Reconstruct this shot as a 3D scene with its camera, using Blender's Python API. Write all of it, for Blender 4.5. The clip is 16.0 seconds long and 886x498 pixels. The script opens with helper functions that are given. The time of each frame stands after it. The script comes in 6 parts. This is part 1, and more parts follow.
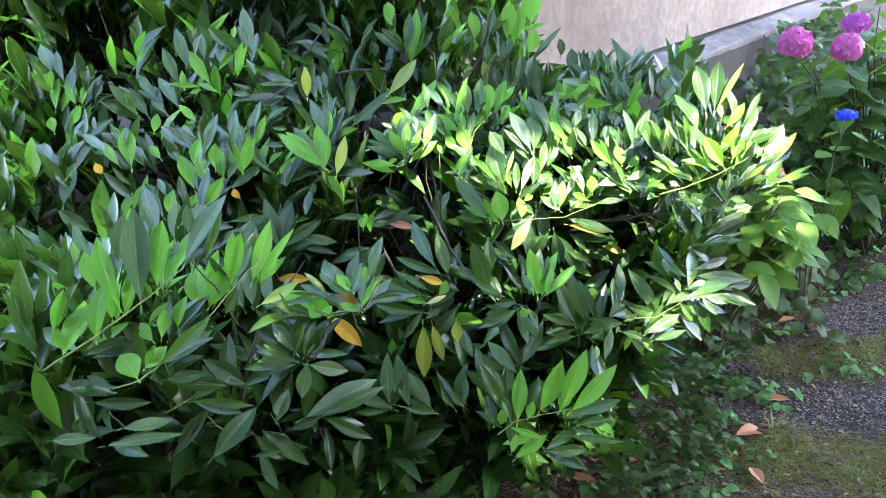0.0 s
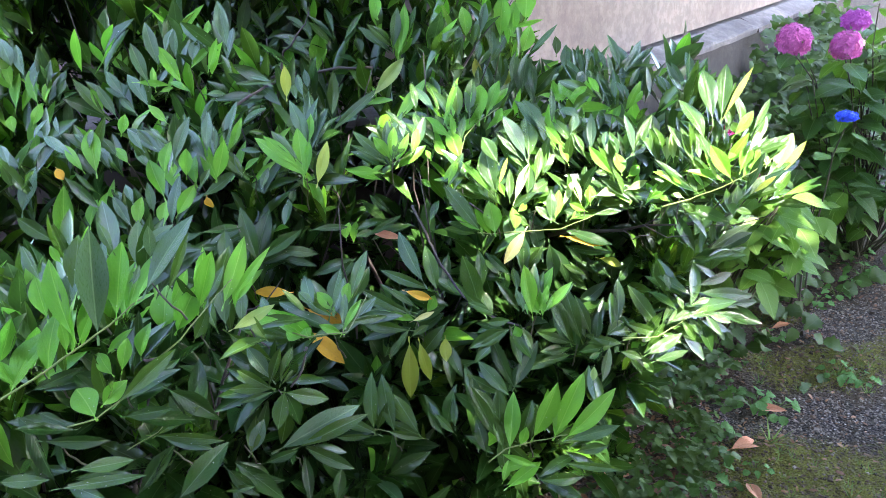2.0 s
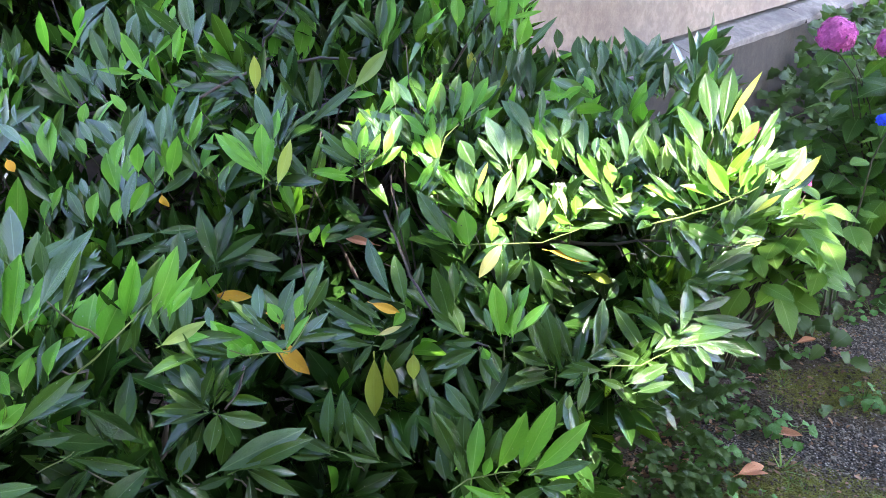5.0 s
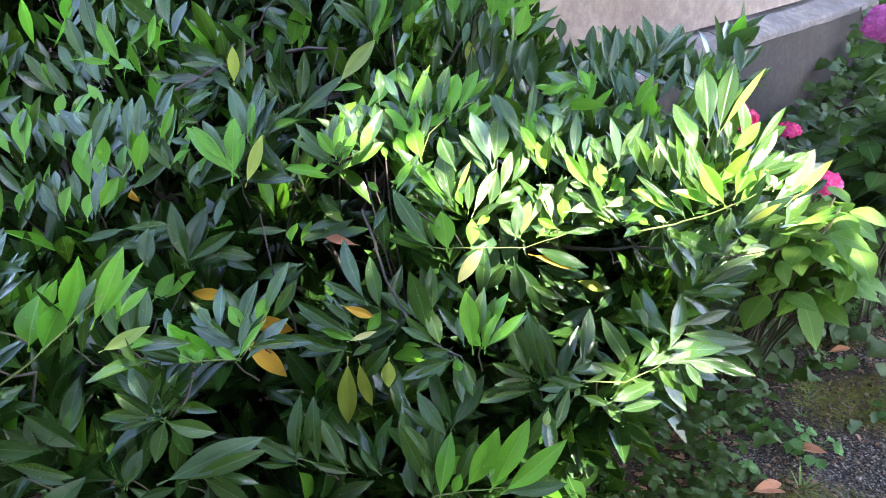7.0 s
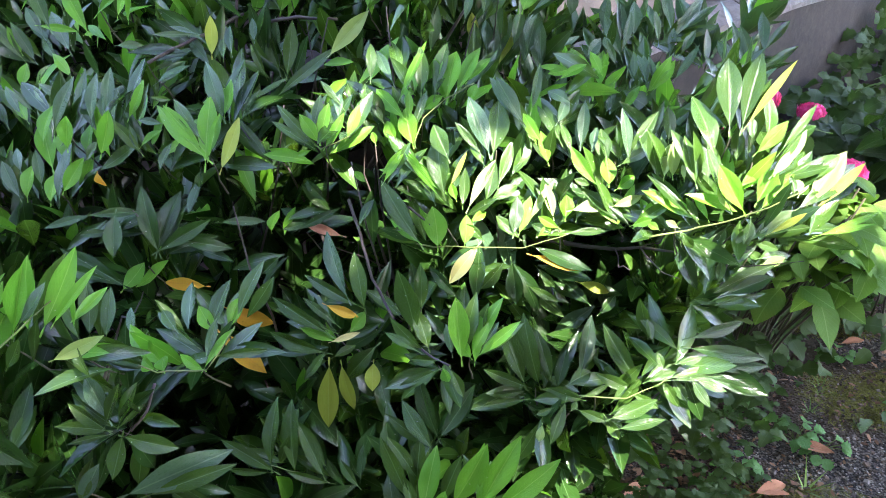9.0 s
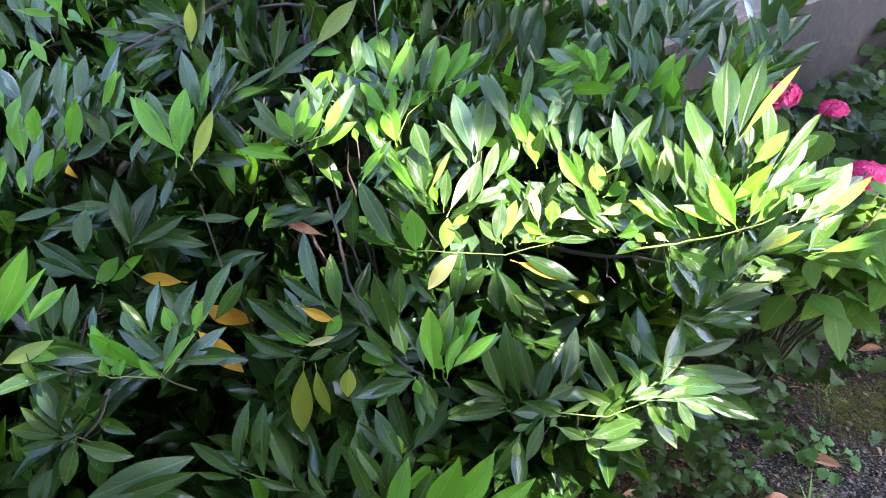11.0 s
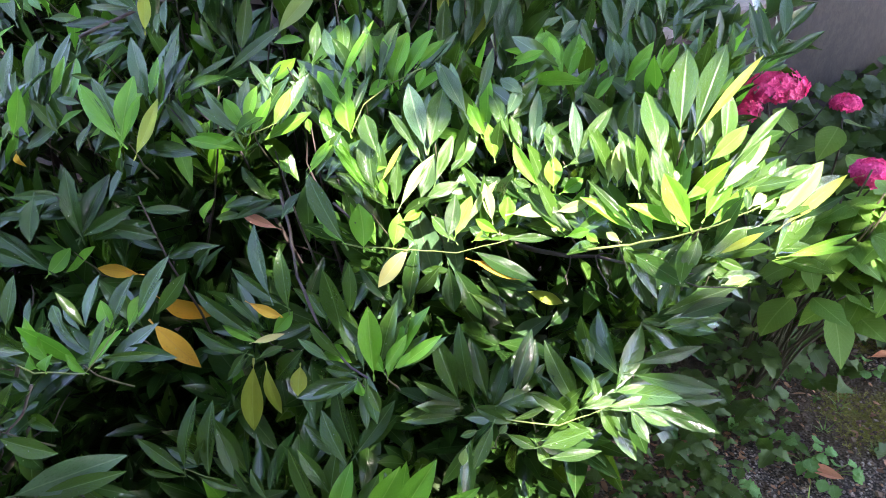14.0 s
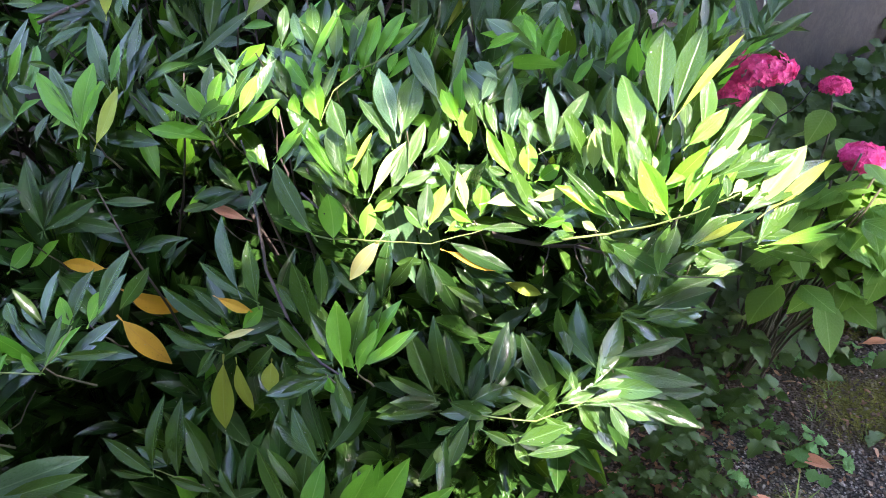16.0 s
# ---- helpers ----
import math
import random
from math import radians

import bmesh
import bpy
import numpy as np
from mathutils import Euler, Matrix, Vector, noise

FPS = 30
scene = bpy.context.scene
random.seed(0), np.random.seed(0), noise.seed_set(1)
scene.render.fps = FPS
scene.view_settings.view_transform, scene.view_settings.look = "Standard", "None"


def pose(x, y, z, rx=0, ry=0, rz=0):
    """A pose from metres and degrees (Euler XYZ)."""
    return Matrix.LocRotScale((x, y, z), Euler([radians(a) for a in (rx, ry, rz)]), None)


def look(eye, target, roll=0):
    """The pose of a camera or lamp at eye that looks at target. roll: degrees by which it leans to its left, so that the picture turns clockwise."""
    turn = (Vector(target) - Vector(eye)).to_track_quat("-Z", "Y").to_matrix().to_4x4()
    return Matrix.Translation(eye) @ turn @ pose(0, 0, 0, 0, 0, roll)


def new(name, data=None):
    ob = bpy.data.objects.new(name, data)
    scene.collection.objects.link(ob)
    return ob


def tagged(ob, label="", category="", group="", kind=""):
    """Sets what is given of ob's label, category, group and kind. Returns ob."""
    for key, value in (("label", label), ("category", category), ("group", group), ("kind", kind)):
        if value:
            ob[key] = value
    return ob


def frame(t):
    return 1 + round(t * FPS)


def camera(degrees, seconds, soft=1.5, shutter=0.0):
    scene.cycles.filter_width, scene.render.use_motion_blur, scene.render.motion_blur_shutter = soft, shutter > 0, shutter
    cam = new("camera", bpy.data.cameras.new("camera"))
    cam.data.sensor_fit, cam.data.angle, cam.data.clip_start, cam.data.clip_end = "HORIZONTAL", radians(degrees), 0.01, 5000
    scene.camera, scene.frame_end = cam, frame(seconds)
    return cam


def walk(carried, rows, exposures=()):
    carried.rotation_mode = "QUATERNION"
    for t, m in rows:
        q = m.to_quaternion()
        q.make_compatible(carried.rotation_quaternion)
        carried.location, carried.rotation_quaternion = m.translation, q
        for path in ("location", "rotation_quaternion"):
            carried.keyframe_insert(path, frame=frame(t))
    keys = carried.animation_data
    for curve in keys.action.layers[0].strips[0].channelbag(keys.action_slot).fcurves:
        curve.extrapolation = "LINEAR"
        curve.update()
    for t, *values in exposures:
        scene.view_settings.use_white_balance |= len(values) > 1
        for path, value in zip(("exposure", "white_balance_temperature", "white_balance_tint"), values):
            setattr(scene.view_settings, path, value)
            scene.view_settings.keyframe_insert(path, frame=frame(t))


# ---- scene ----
cam = camera(57.8, 16.0, soft=0.9)
PATH = [
    (0, (0.044, 0.039, 1.452), (-0.003, 1.897, 0.715), -4.4),
    (0.5, (0.042, 0.066, 1.461), (0.005, 1.919, 0.71), -4.1),
    (1, (0.037, 0.094, 1.462), (0.014, 1.944, 0.704), -3.9),
    (1.5, (0.033, 0.124, 1.46), (0.021, 1.973, 0.697), -3.7),
    (2, (0.037, 0.153, 1.46), (0.027, 2.0, 0.692), -3.6),
    (2.5, (0.047, 0.18, 1.46), (0.03, 2.024, 0.686), -3.4),
    (3, (0.057, 0.205, 1.456), (0.034, 2.048, 0.681), -3.3),
    (3.5, (0.072, 0.229, 1.456), (0.039, 2.07, 0.675), -3.0),
    (4, (0.101, 0.248, 1.462), (0.044, 2.084, 0.671), -2.7),
    (6.5, (0.282, 0.344, 1.459), (0.04, 2.148, 0.631), -3.4),
    (7, (0.301, 0.372, 1.453), (0.036, 2.17, 0.617), -3.3),
    (7.5, (0.302, 0.402, 1.456), (0.039, 2.189, 0.598), -3.0),
    (8, (0.299, 0.44, 1.465), (0.042, 2.212, 0.573), -2.4),
    (10.5, (0.356, 0.563, 1.472), (0.025, 2.278, 0.498), -1.7),
    (11, (0.374, 0.58, 1.475), (0.025, 2.286, 0.492), -1.6),
    (11.5, (0.393, 0.595, 1.474), (0.026, 2.295, 0.487), -1.6),
    (12, (0.413, 0.605, 1.47), (0.028, 2.301, 0.484), -1.7),
    (12.5, (0.432, 0.617, 1.467), (0.031, 2.308, 0.478), -1.7),
    (13, (0.452, 0.628, 1.463), (0.035, 2.315, 0.472), -1.9),
    (13.5, (0.47, 0.641, 1.458), (0.039, 2.322, 0.463), -2.0),
    (14, (0.49, 0.654, 1.453), (0.044, 2.328, 0.455), -2.3),
    (14.5, (0.505, 0.667, 1.448), (0.047, 2.336, 0.444), -2.5),
    (15, (0.522, 0.678, 1.441), (0.051, 2.341, 0.434), -2.8),
    (15.5, (0.524, 0.687, 1.437), (0.061, 2.347, 0.422), -2.9),
    (16, (0.512, 0.695, 1.436), (0.078, 2.357, 0.412), -2.7),
]
walk(cam, [(t, look(eye, target, roll)) for t, eye, target, roll in PATH], [(0.0, 4.78, 6600, 20), (3.5, 4.69, 6700, 20), (7.0, 4.60, 6700, 22), (16.0, 4.42, 6850, 27)])

# ---- light ----
SUN = Vector((0.43, -0.45, 0.78)).normalized()
world = bpy.data.worlds.new("sky")
scene.world = world
world.use_nodes = True
sky = world.node_tree.nodes.new("ShaderNodeTexSky")
sky.sky_type, sky.sun_disc = "NISHITA", False
sky.sun_elevation, sky.sun_rotation = math.asin(SUN.z), math.atan2(SUN.x, SUN.y)
world.node_tree.links.new(sky.outputs[0], world.node_tree.nodes["Background"].inputs[0])
world.node_tree.nodes["Background"].inputs[1].default_value = 0.14
sun = new("sun", bpy.data.lights.new("sun", "SUN"))
sun.data.energy, sun.data.angle, sun.data.color = 2.0, radians(0.6), (1.0, 0.97, 0.91)
sun.matrix_world = SUN.to_track_quat("Z", "Y").to_matrix().to_4x4()

rng = random.Random(11)


# ---- materials ----
class Nodes:
    """A small wrapper for building a node material."""

    def __init__(self, name):
        self.m = bpy.data.materials.new(name)
        self.m.use_nodes = True
        self.t = self.m.node_tree
        self.bsdf = self.t.nodes["Principled BSDF"]
        self.out = self.t.nodes["Material Output"]

    def add(self, kind, **values):
        n = self.t.nodes.new("ShaderNode" + kind)
        for key, value in values.items():
            n.inputs[key].default_value = value
        return n

    def link(self, a, b):
        self.t.links.new(a, b)

    def noise(self, scale, detail=4, coord=None, rough=0.6):
        n = self.add("TexNoise", Scale=scale, Detail=detail, Roughness=rough)
        c = coord or self.add("TexCoord").outputs["Object"]
        self.link(c, n.inputs["Vector"])
        return n.outputs["Fac"]

    def ramp(self, fac, *stops):
        r = self.add("ValToRGB")
        while len(r.color_ramp.elements) < len(stops):
            r.color_ramp.elements.new(0.5)
        for e, (p, c) in zip(r.color_ramp.elements, stops):
            e.position, e.color = p, (*c, 1) if len(c) == 3 else c
        self.link(fac, r.inputs[0])
        return r.outputs[0]

    def mix(self, fac, a, b, mode="MIX"):
        n = self.add("Mix")
        n.data_type, n.blend_type = "RGBA", mode
        for sock, v in ((n.inputs[0], fac), (n.inputs[6], a), (n.inputs[7], b)):
            if isinstance(v, (int, float)):
                sock.default_value = v
            elif isinstance(v, tuple):
                sock.default_value = (*v, 1) if len(v) == 3 else v
            else:
                self.link(v, sock)
        return n.outputs[2]

    def math(self, op, a, b=0.0):
        n = self.add("Math")
        n.operation = op
        for sock, v in zip(n.inputs, (a, b)):
            if isinstance(v, (int, float)):
                sock.default_value = v
            else:
                self.link(v, sock)
        return n.outputs[0]

    def bump(self, height, strength, distance=0.01):
        n = self.add("Bump", Strength=strength, Distance=distance)
        self.link(height, n.inputs["Height"])
        self.link(n.outputs[0], self.bsdf.inputs["Normal"])
        return n.outputs[0]


def leaf_material(name, dark, light, rib, through_colour, through_part, rough, island, spots=None, ribs=1.0, gloss=0.0):
    """A leaf: blade colour varied from leaf to leaf, a paler midrib, faint side veins, gloss, and light that shines through."""
    k = Nodes(name)
    rand = k.add("NewGeometry").outputs["Random Per Island"] if island else k.add("ObjectInfo").outputs["Random"]
    uv = k.add("SeparateXYZ")
    k.link(k.add("UVMap").outputs[0], uv.inputs[0])
    u, v = uv.outputs[0], uv.outputs[1]
    across = k.math("ABSOLUTE", k.math("SUBTRACT", u, 0.5))
    blotch = k.noise(38, 5)
    blade = k.mix(k.math("ADD", k.math("MULTIPLY", rand, 0.6), k.math("MULTIPLY", k.ramp(blotch, (0.3, (0, 0, 0)), (0.7, (1, 1, 1))), 0.4)), dark, light)
    # side veins run forward from the midrib
    vein = k.add("TexWave", Scale=1.0, Distortion=1.2, Detail=2)
    at = k.add("CombineXYZ")
    k.link(k.math("SUBTRACT", k.math("MULTIPLY", v, 3.2), k.math("MULTIPLY", across, 2.2)), at.inputs[0])
    k.link(at.outputs[0], vein.inputs["Vector"])
    vein_fac = k.math("POWER", vein.outputs["Fac"], 6.0)
    blade = k.mix(k.math("MULTIPLY", vein_fac, 0.06 * ribs), blade, rib)
    line = k.math("LESS_THAN", across, 0.02)
    blade = k.mix(k.math("MULTIPLY", line, min(0.85, 0.55 * ribs)), blade, rib)
    if spots:
        s = k.ramp(k.noise(95 if island else 11, 4), (0.0, (0, 0, 0)), (0.62, (0, 0, 0)), (0.68, (1, 1, 1)))
        blade = k.mix(k.math("MULTIPLY", s, 0.6), blade, spots)
        # pale specks
        speck = k.add("TexVoronoi", Scale=9.0)
        to = k.add("CombineXYZ")
        k.link(k.math("ADD", k.math("MULTIPLY", u, 0.4), k.math("MULTIPLY", rand, 7.3)), to.inputs[0])
        k.link(k.math("ADD", v, k.math("MULTIPLY", rand, 3.1)), to.inputs[1])
        k.link(to.outputs[0], speck.inputs["Vector"])
        tint = k.add("SeparateXYZ")
        k.link(speck.outputs["Color"], tint.inputs[0])
        dot = k.math("MULTIPLY", k.math("LESS_THAN", speck.outputs["Distance"], 0.10), k.math("GREATER_THAN", tint.outputs[0], 0.72))
        blade = k.mix(k.math("MULTIPLY", dot, 0.55), blade, (0.42, 0.46, 0.30))
    k.link(blade, k.bsdf.inputs["Base Color"])
    k.bsdf.inputs["Specular IOR Level"].default_value = 0.24
    k.bsdf.inputs["Coat Weight"].default_value = gloss
    k.bsdf.inputs["Coat Roughness"].default_value = 0.09
    k.link(k.math("ADD", rough, k.math("MULTIPLY", k.noise(25, 3), 0.18)), k.bsdf.inputs["Roughness"])
    height = k.math("ADD", k.math("MULTIPLY", vein_fac, -0.10), k.math("ADD", k.math("MULTIPLY", k.noise(160, 2), 0.35), k.noise(14 if not island else 60, 2)))
    normal = k.bump(height, 0.3, 0.004 if island else 0.02)
    k.link(normal, k.bsdf.inputs["Coat Normal"])
    tr = k.add("BsdfTranslucent")
    k.link(k.mix(0.5, through_colour, k.mix(rand, through_colour, tuple(c * 0.6 for c in through_colour))), tr.inputs[0])
    k.link(normal, tr.inputs["Normal"])
    mixer = k.add("MixShader")
    mixer.inputs[0].default_value = through_part
    k.link(k.bsdf.outputs[0], mixer.inputs[1])
    k.link(tr.outputs[0], mixer.inputs[2])
    k.link(mixer.outputs[0], k.out.inputs[0])
    return k.m


def leaf_set(island):
    tail = "_mass" if island else ""
    return {
        "g": leaf_material("laurel_leaf" + tail, (0.010, 0.031, 0.006), (0.036, 0.090, 0.012), (0.11, 0.20, 0.06),
                           (0.22, 0.46, 0.03), 0.15, 0.16, island, (0.012, 0.03, 0.01), 1.0, 0.32),
        # y: young leaves' bright green, also given to leaves with sun shining through
        "y": leaf_material("young_and_sunlit_laurel_leaf" + tail, (0.040, 0.155, 0.008), (0.115, 0.30, 0.020), (0.24, 0.43, 0.08),
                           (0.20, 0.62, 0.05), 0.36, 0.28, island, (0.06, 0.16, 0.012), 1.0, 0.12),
        "o": leaf_material("withered_laurel_leaf" + tail, (0.55, 0.28, 0.02), (0.70, 0.42, 0.05), (0.5, 0.25, 0.06),
                           (0.7, 0.35, 0.03), 0.3, 0.4, island, (0.1, 0.05, 0.02)),
        "b": leaf_material("dead_leaf" + tail, (0.42, 0.17, 0.085), (0.58, 0.27, 0.16), (0.3, 0.14, 0.08),
                           (0.4, 0.15, 0.05), 0.15, 0.6, island, (0.1, 0.05, 0.03)),
        "w": leaf_material("pale_laurel_leaf" + tail, (0.42, 0.42, 0.12), (0.55, 0.52, 0.2), (0.6, 0.58, 0.3),
                           (0.7, 0.6, 0.12), 0.35, 0.35, island),
        # l: pale copy of the leaf colour, direct sun painted into it
        "l": leaf_material("sunlit_laurel_leaf" + tail, (0.17, 0.26, 0.075), (0.27, 0.36, 0.13), (0.36, 0.44, 0.2),
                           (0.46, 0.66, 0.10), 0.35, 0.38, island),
        "v": leaf_material("yellowing_laurel_leaf" + tail, (0.19, 0.26, 0.025), (0.27, 0.33, 0.045), (0.34, 0.4, 0.1),
                           (0.6, 0.62, 0.08), 0.35, 0.35, island, (0.12, 0.14, 0.03)),
        # t: bluish cast of the sky's reflection put into the leaf colour
        "t": leaf_material("sky_sheen_laurel_leaf" + tail, (0.015, 0.045, 0.019), (0.048, 0.104, 0.046), (0.12, 0.21, 0.09),
                           (0.18, 0.40, 0.05), 0.12, 0.2, island, None, 1.0, 0.34),
        # d: older leaves' darker green, with the shrub's inner shade added
        "d": leaf_material("old_and_shaded_laurel_leaf" + tail, (0.006, 0.022, 0.005), (0.019, 0.056, 0.009), (0.06, 0.12, 0.04),
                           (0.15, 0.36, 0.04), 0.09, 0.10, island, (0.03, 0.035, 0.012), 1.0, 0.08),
        # k: the tall hydrangea's darker green, with the wall's shade added into it
        "k": leaf_material("shade_dark_hydrangea_leaf" + tail, (0.014, 0.052, 0.009), (0.034, 0.098, 0.016), (0.14, 0.26, 0.08),
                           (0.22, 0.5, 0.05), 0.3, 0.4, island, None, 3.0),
        "h": leaf_material("hydrangea_leaf" + tail, (0.050, 0.135, 0.016), (0.105, 0.215, 0.034), (0.18, 0.32, 0.08),
                           (0.26, 0.50, 0.06), 0.36, 0.5, island, None, 3.0),
        "j": leaf_material("weed_leaf" + tail, (0.040, 0.115, 0.030), (0.085, 0.20, 0.055), (0.14, 0.26, 0.09),
                           (0.2, 0.45, 0.08), 0.25, 0.5, island, None, 0.6),
        "i": leaf_material("ground_ivy_leaf" + tail, (0.016, 0.036, 0.008), (0.042, 0.076, 0.015), (0.09, 0.15, 0.06),
                           (0.15, 0.35, 0.05), 0.2, 0.5, island, None, 0.5),
    }


LEAF, MASS = leaf_set(False), leaf_set(True)


def bark_material(name, a, b, scale):
    k = Nodes(name)
    c = k.mix(k.noise(scale, 5), a, b)
    k.link(c, k.bsdf.inputs["Base Color"])
    k.bsdf.inputs["Roughness"].default_value = 0.75
    k.bump(k.noise(scale * 3, 4), 0.5, 0.003)
    return k.m


BARK = bark_material("bark", (0.018, 0.013, 0.010), (0.060, 0.046, 0.036), 60)
STALK = bark_material("hydrangea_stem", (0.032, 0.032, 0.014), (0.07, 0.064, 0.03), 40)
SHOOT = bark_material("green_shoot", (0.07, 0.115, 0.02), (0.16, 0.20, 0.045), 40)


def petal_material(name, a, b, glow):
    k = Nodes(name)
    r = k.add("NewGeometry").outputs["Random Per Island"]
    c = k.mix(k.math("ADD", k.math("MULTIPLY", r, 0.7), k.math("MULTIPLY", k.noise(60), 0.3)), a, b)
    k.link(c, k.bsdf.inputs["Base Color"])
    k.bsdf.inputs["Roughness"].default_value = 0.55
    tr = k.add("BsdfTranslucent")
    tr.inputs[0].default_value = (*glow, 1)
    mixer = k.add("MixShader")
    mixer.inputs[0].default_value = 0.3
    k.link(k.bsdf.outputs[0], mixer.inputs[1])
    k.link(tr.outputs[0], mixer.inputs[2])
    k.link(mixer.outputs[0], k.out.inputs[0])
    return k.m


PURPLE = petal_material("purple_pink_petals", (0.44, 0.06, 0.29), (0.74, 0.22, 0.52), (0.7, 0.18, 0.45))
VIOLET = petal_material("violet_petals", (0.36, 0.05, 0.34), (0.60, 0.14, 0.50), (0.5, 0.1, 0.45))
PINK = petal_material("crimson_pink_petals", (0.50, 0.012, 0.11), (0.92, 0.10, 0.36), (0.9, 0.08, 0.25))
BLUE = petal_material("blue_petals", (0.02, 0.06, 0.55), (0.06, 0.16, 0.85), (0.05, 0.15, 0.8))


# Where the gravel lies bare and where moss grows: centre and half-widths on the ground.
GRAVEL_AT = ((1.14, 2.13, 0.26, 0.12), (1.44, 2.67, 0.26, 0.15), (0.82, 2.22, 0.10, 0.07), (1.75, 2.25, 0.30, 0.2), (1.95, 2.95, 0.3, 0.2), (1.3, 1.45, 0.35, 0.2))
MOSS_AT = ((0.93, 1.94, 0.24, 0.13), (1.27, 2.42, 0.24, 0.12), (1.12, 1.86, 0.25, 0.12), (1.65, 2.5, 0.2, 0.1), (1.2, 2.78, 0.14, 0.07), (1.5, 1.9, 0.3, 0.16))


def ground_material():
    k = Nodes("mossy_gravel_soil")
    here = k.add("TexCoord").outputs["Object"]
    ragged = k.math("ADD", k.math("MULTIPLY", k.noise(5, 5, here, 0.7), 2.4), k.math("MULTIPLY", k.noise(34, 4, here, 0.7), 0.9))

    def patches(places):
        """How far inside the nearest of these ragged patches."""
        best = None
        for x, y, rx, ry in places:
            mp = k.add("Mapping")
            mp.inputs["Location"].default_value = (-x / rx, -y / ry, 0)
            mp.inputs["Scale"].default_value = (1 / rx, 1 / ry, 0)
            k.link(here, mp.inputs[0])
            far = k.add("VectorMath")
            far.operation = "LENGTH"
            k.link(mp.outputs[0], far.inputs[0])
            best = far.outputs["Value"] if best is None else k.math("MINIMUM", best, far.outputs["Value"])
        return k.ramp(k.math("SUBTRACT", k.math("ADD", -0.15, ragged), best), (0.36, (0, 0, 0)), (0.62, (1, 1, 1)))

    clods = k.add("TexVoronoi", Scale=120.0)
    k.link(here, clods.inputs["Vector"])
    soil = k.mix(k.noise(13, 7, here, 0.75), (0.020, 0.012, 0.006), (0.098, 0.063, 0.038))
    soil = k.mix(k.math("MULTIPLY", k.ramp(clods.outputs["Distance"], (0.1, (1, 1, 1)), (0.5, (0, 0, 0))), 0.35), soil, (0.12, 0.08, 0.055))
    grit = k.add("TexVoronoi", Scale=150.0)
    k.link(here, grit.inputs["Vector"])
    tint = k.add("SeparateXYZ")
    k.link(grit.outputs["Color"], tint.inputs[0])
    pebble = k.ramp(tint.outputs[0], (0.0, (0.025, 0.018, 0.015)), (0.5, (0.075, 0.056, 0.045)), (0.85, (0.165, 0.132, 0.112)), (1.0, (0.36, 0.31, 0.27)))
    pebble = k.mix(k.ramp(grit.outputs["Distance"], (0.42, (0, 0, 0)), (0.62, (1, 1, 1))), pebble, (0.016, 0.011, 0.009))
    c = k.mix(patches(GRAVEL_AT), soil, pebble)
    moss = k.mix(k.noise(75, 5, here), (0.035, 0.038, 0.006), (0.20, 0.19, 0.024))
    c = k.mix(k.math("MULTIPLY", patches(MOSS_AT), k.ramp(k.noise(28, 5, here, 0.7), (0.36, (0.15, 0.15, 0.15)), (0.55, (0.92, 0.92, 0.92)))), c, moss)
    k.link(c, k.bsdf.inputs["Base Color"])
    k.bsdf.inputs["Roughness"].default_value = 0.95
    k.bump(k.math("ADD", k.noise(60, 6), grit.outputs["Distance"]), 1.0, 0.02)
    return k.m


def stone_material(name, a, b):
    k = Nodes(name)
    r = k.add("NewGeometry").outputs["Random Per Island"]
    k.link(k.mix(k.math("ADD", k.math("MULTIPLY", r, 0.8), k.math("MULTIPLY", k.noise(150), 0.2)), a, b), k.bsdf.inputs["Base Color"])
    k.bsdf.inputs["Roughness"].default_value = 0.85
    return k.m


def plaster_material(name, a, b, stain, stain_amount, pits=0.35):
    k = Nodes(name)
    c = k.mix(k.ramp(k.noise(2.2, 7, None, 0.65), (0.36, (0, 0, 0)), (0.62, (1, 1, 1))), a, b)
    c = k.mix(k.math("MULTIPLY", k.ramp(k.noise(28, 6, None, 0.7), (0.44, (0, 0, 0)), (0.54, (1, 1, 1))), pits), c, tuple(v * 0.55 for v in a))
    mp = k.add("Mapping")
    mp.inputs["Scale"].default_value = (3.2, 3.2, 1.0)
    k.link(k.add("TexCoord").outputs["Object"], mp.inputs[0])
    runs = k.ramp(k.noise(1.0, 5, mp.outputs[0], 0.65), (0.46, (0, 0, 0)), (0.68, (1, 1, 1)))
    c = k.mix(k.math("MULTIPLY", runs, stain_amount), c, stain)
    k.link(c, k.bsdf.inputs["Base Color"])
    k.bsdf.inputs["Roughness"].default_value = 0.9
    k.bump(k.math("ADD", k.noise(30, 6), k.math("MULTIPLY", k.noise(140, 3), 0.5)), 0.35, 0.006)
    return k.m


PLASTER = plaster_material("weathered_beige_plaster", (0.16, 0.121, 0.10), (0.26, 0.20, 0.162), (0.125, 0.082, 0.068), 0.5)
PLINTH = plaster_material("grey_cement_plinth", (0.020, 0.0138, 0.0105), (0.042, 0.030, 0.0225), (0.014, 0.011, 0.0098), 0.6, 0.5)
LEDGE = plaster_material("weathered_stone_ledge", (0.085, 0.072, 0.07), (0.23, 0.198, 0.185), (0.07, 0.063, 0.068), 0.6, 0.4)
GROUND = ground_material()
PEBBLE = stone_material("gravel_stone", (0.030, 0.022, 0.016), (0.29, 0.24, 0.20))
CLOD = stone_material("soil_clod", (0.020, 0.012, 0.007), (0.13, 0.085, 0.055))
MOSS = stone_material("moss_blade", (0.05, 0.058, 0.008), (0.27, 0.26, 0.03))
LITTER = stone_material("leaf_litter", (0.07, 0.032, 0.016), (0.30, 0.16, 0.085))
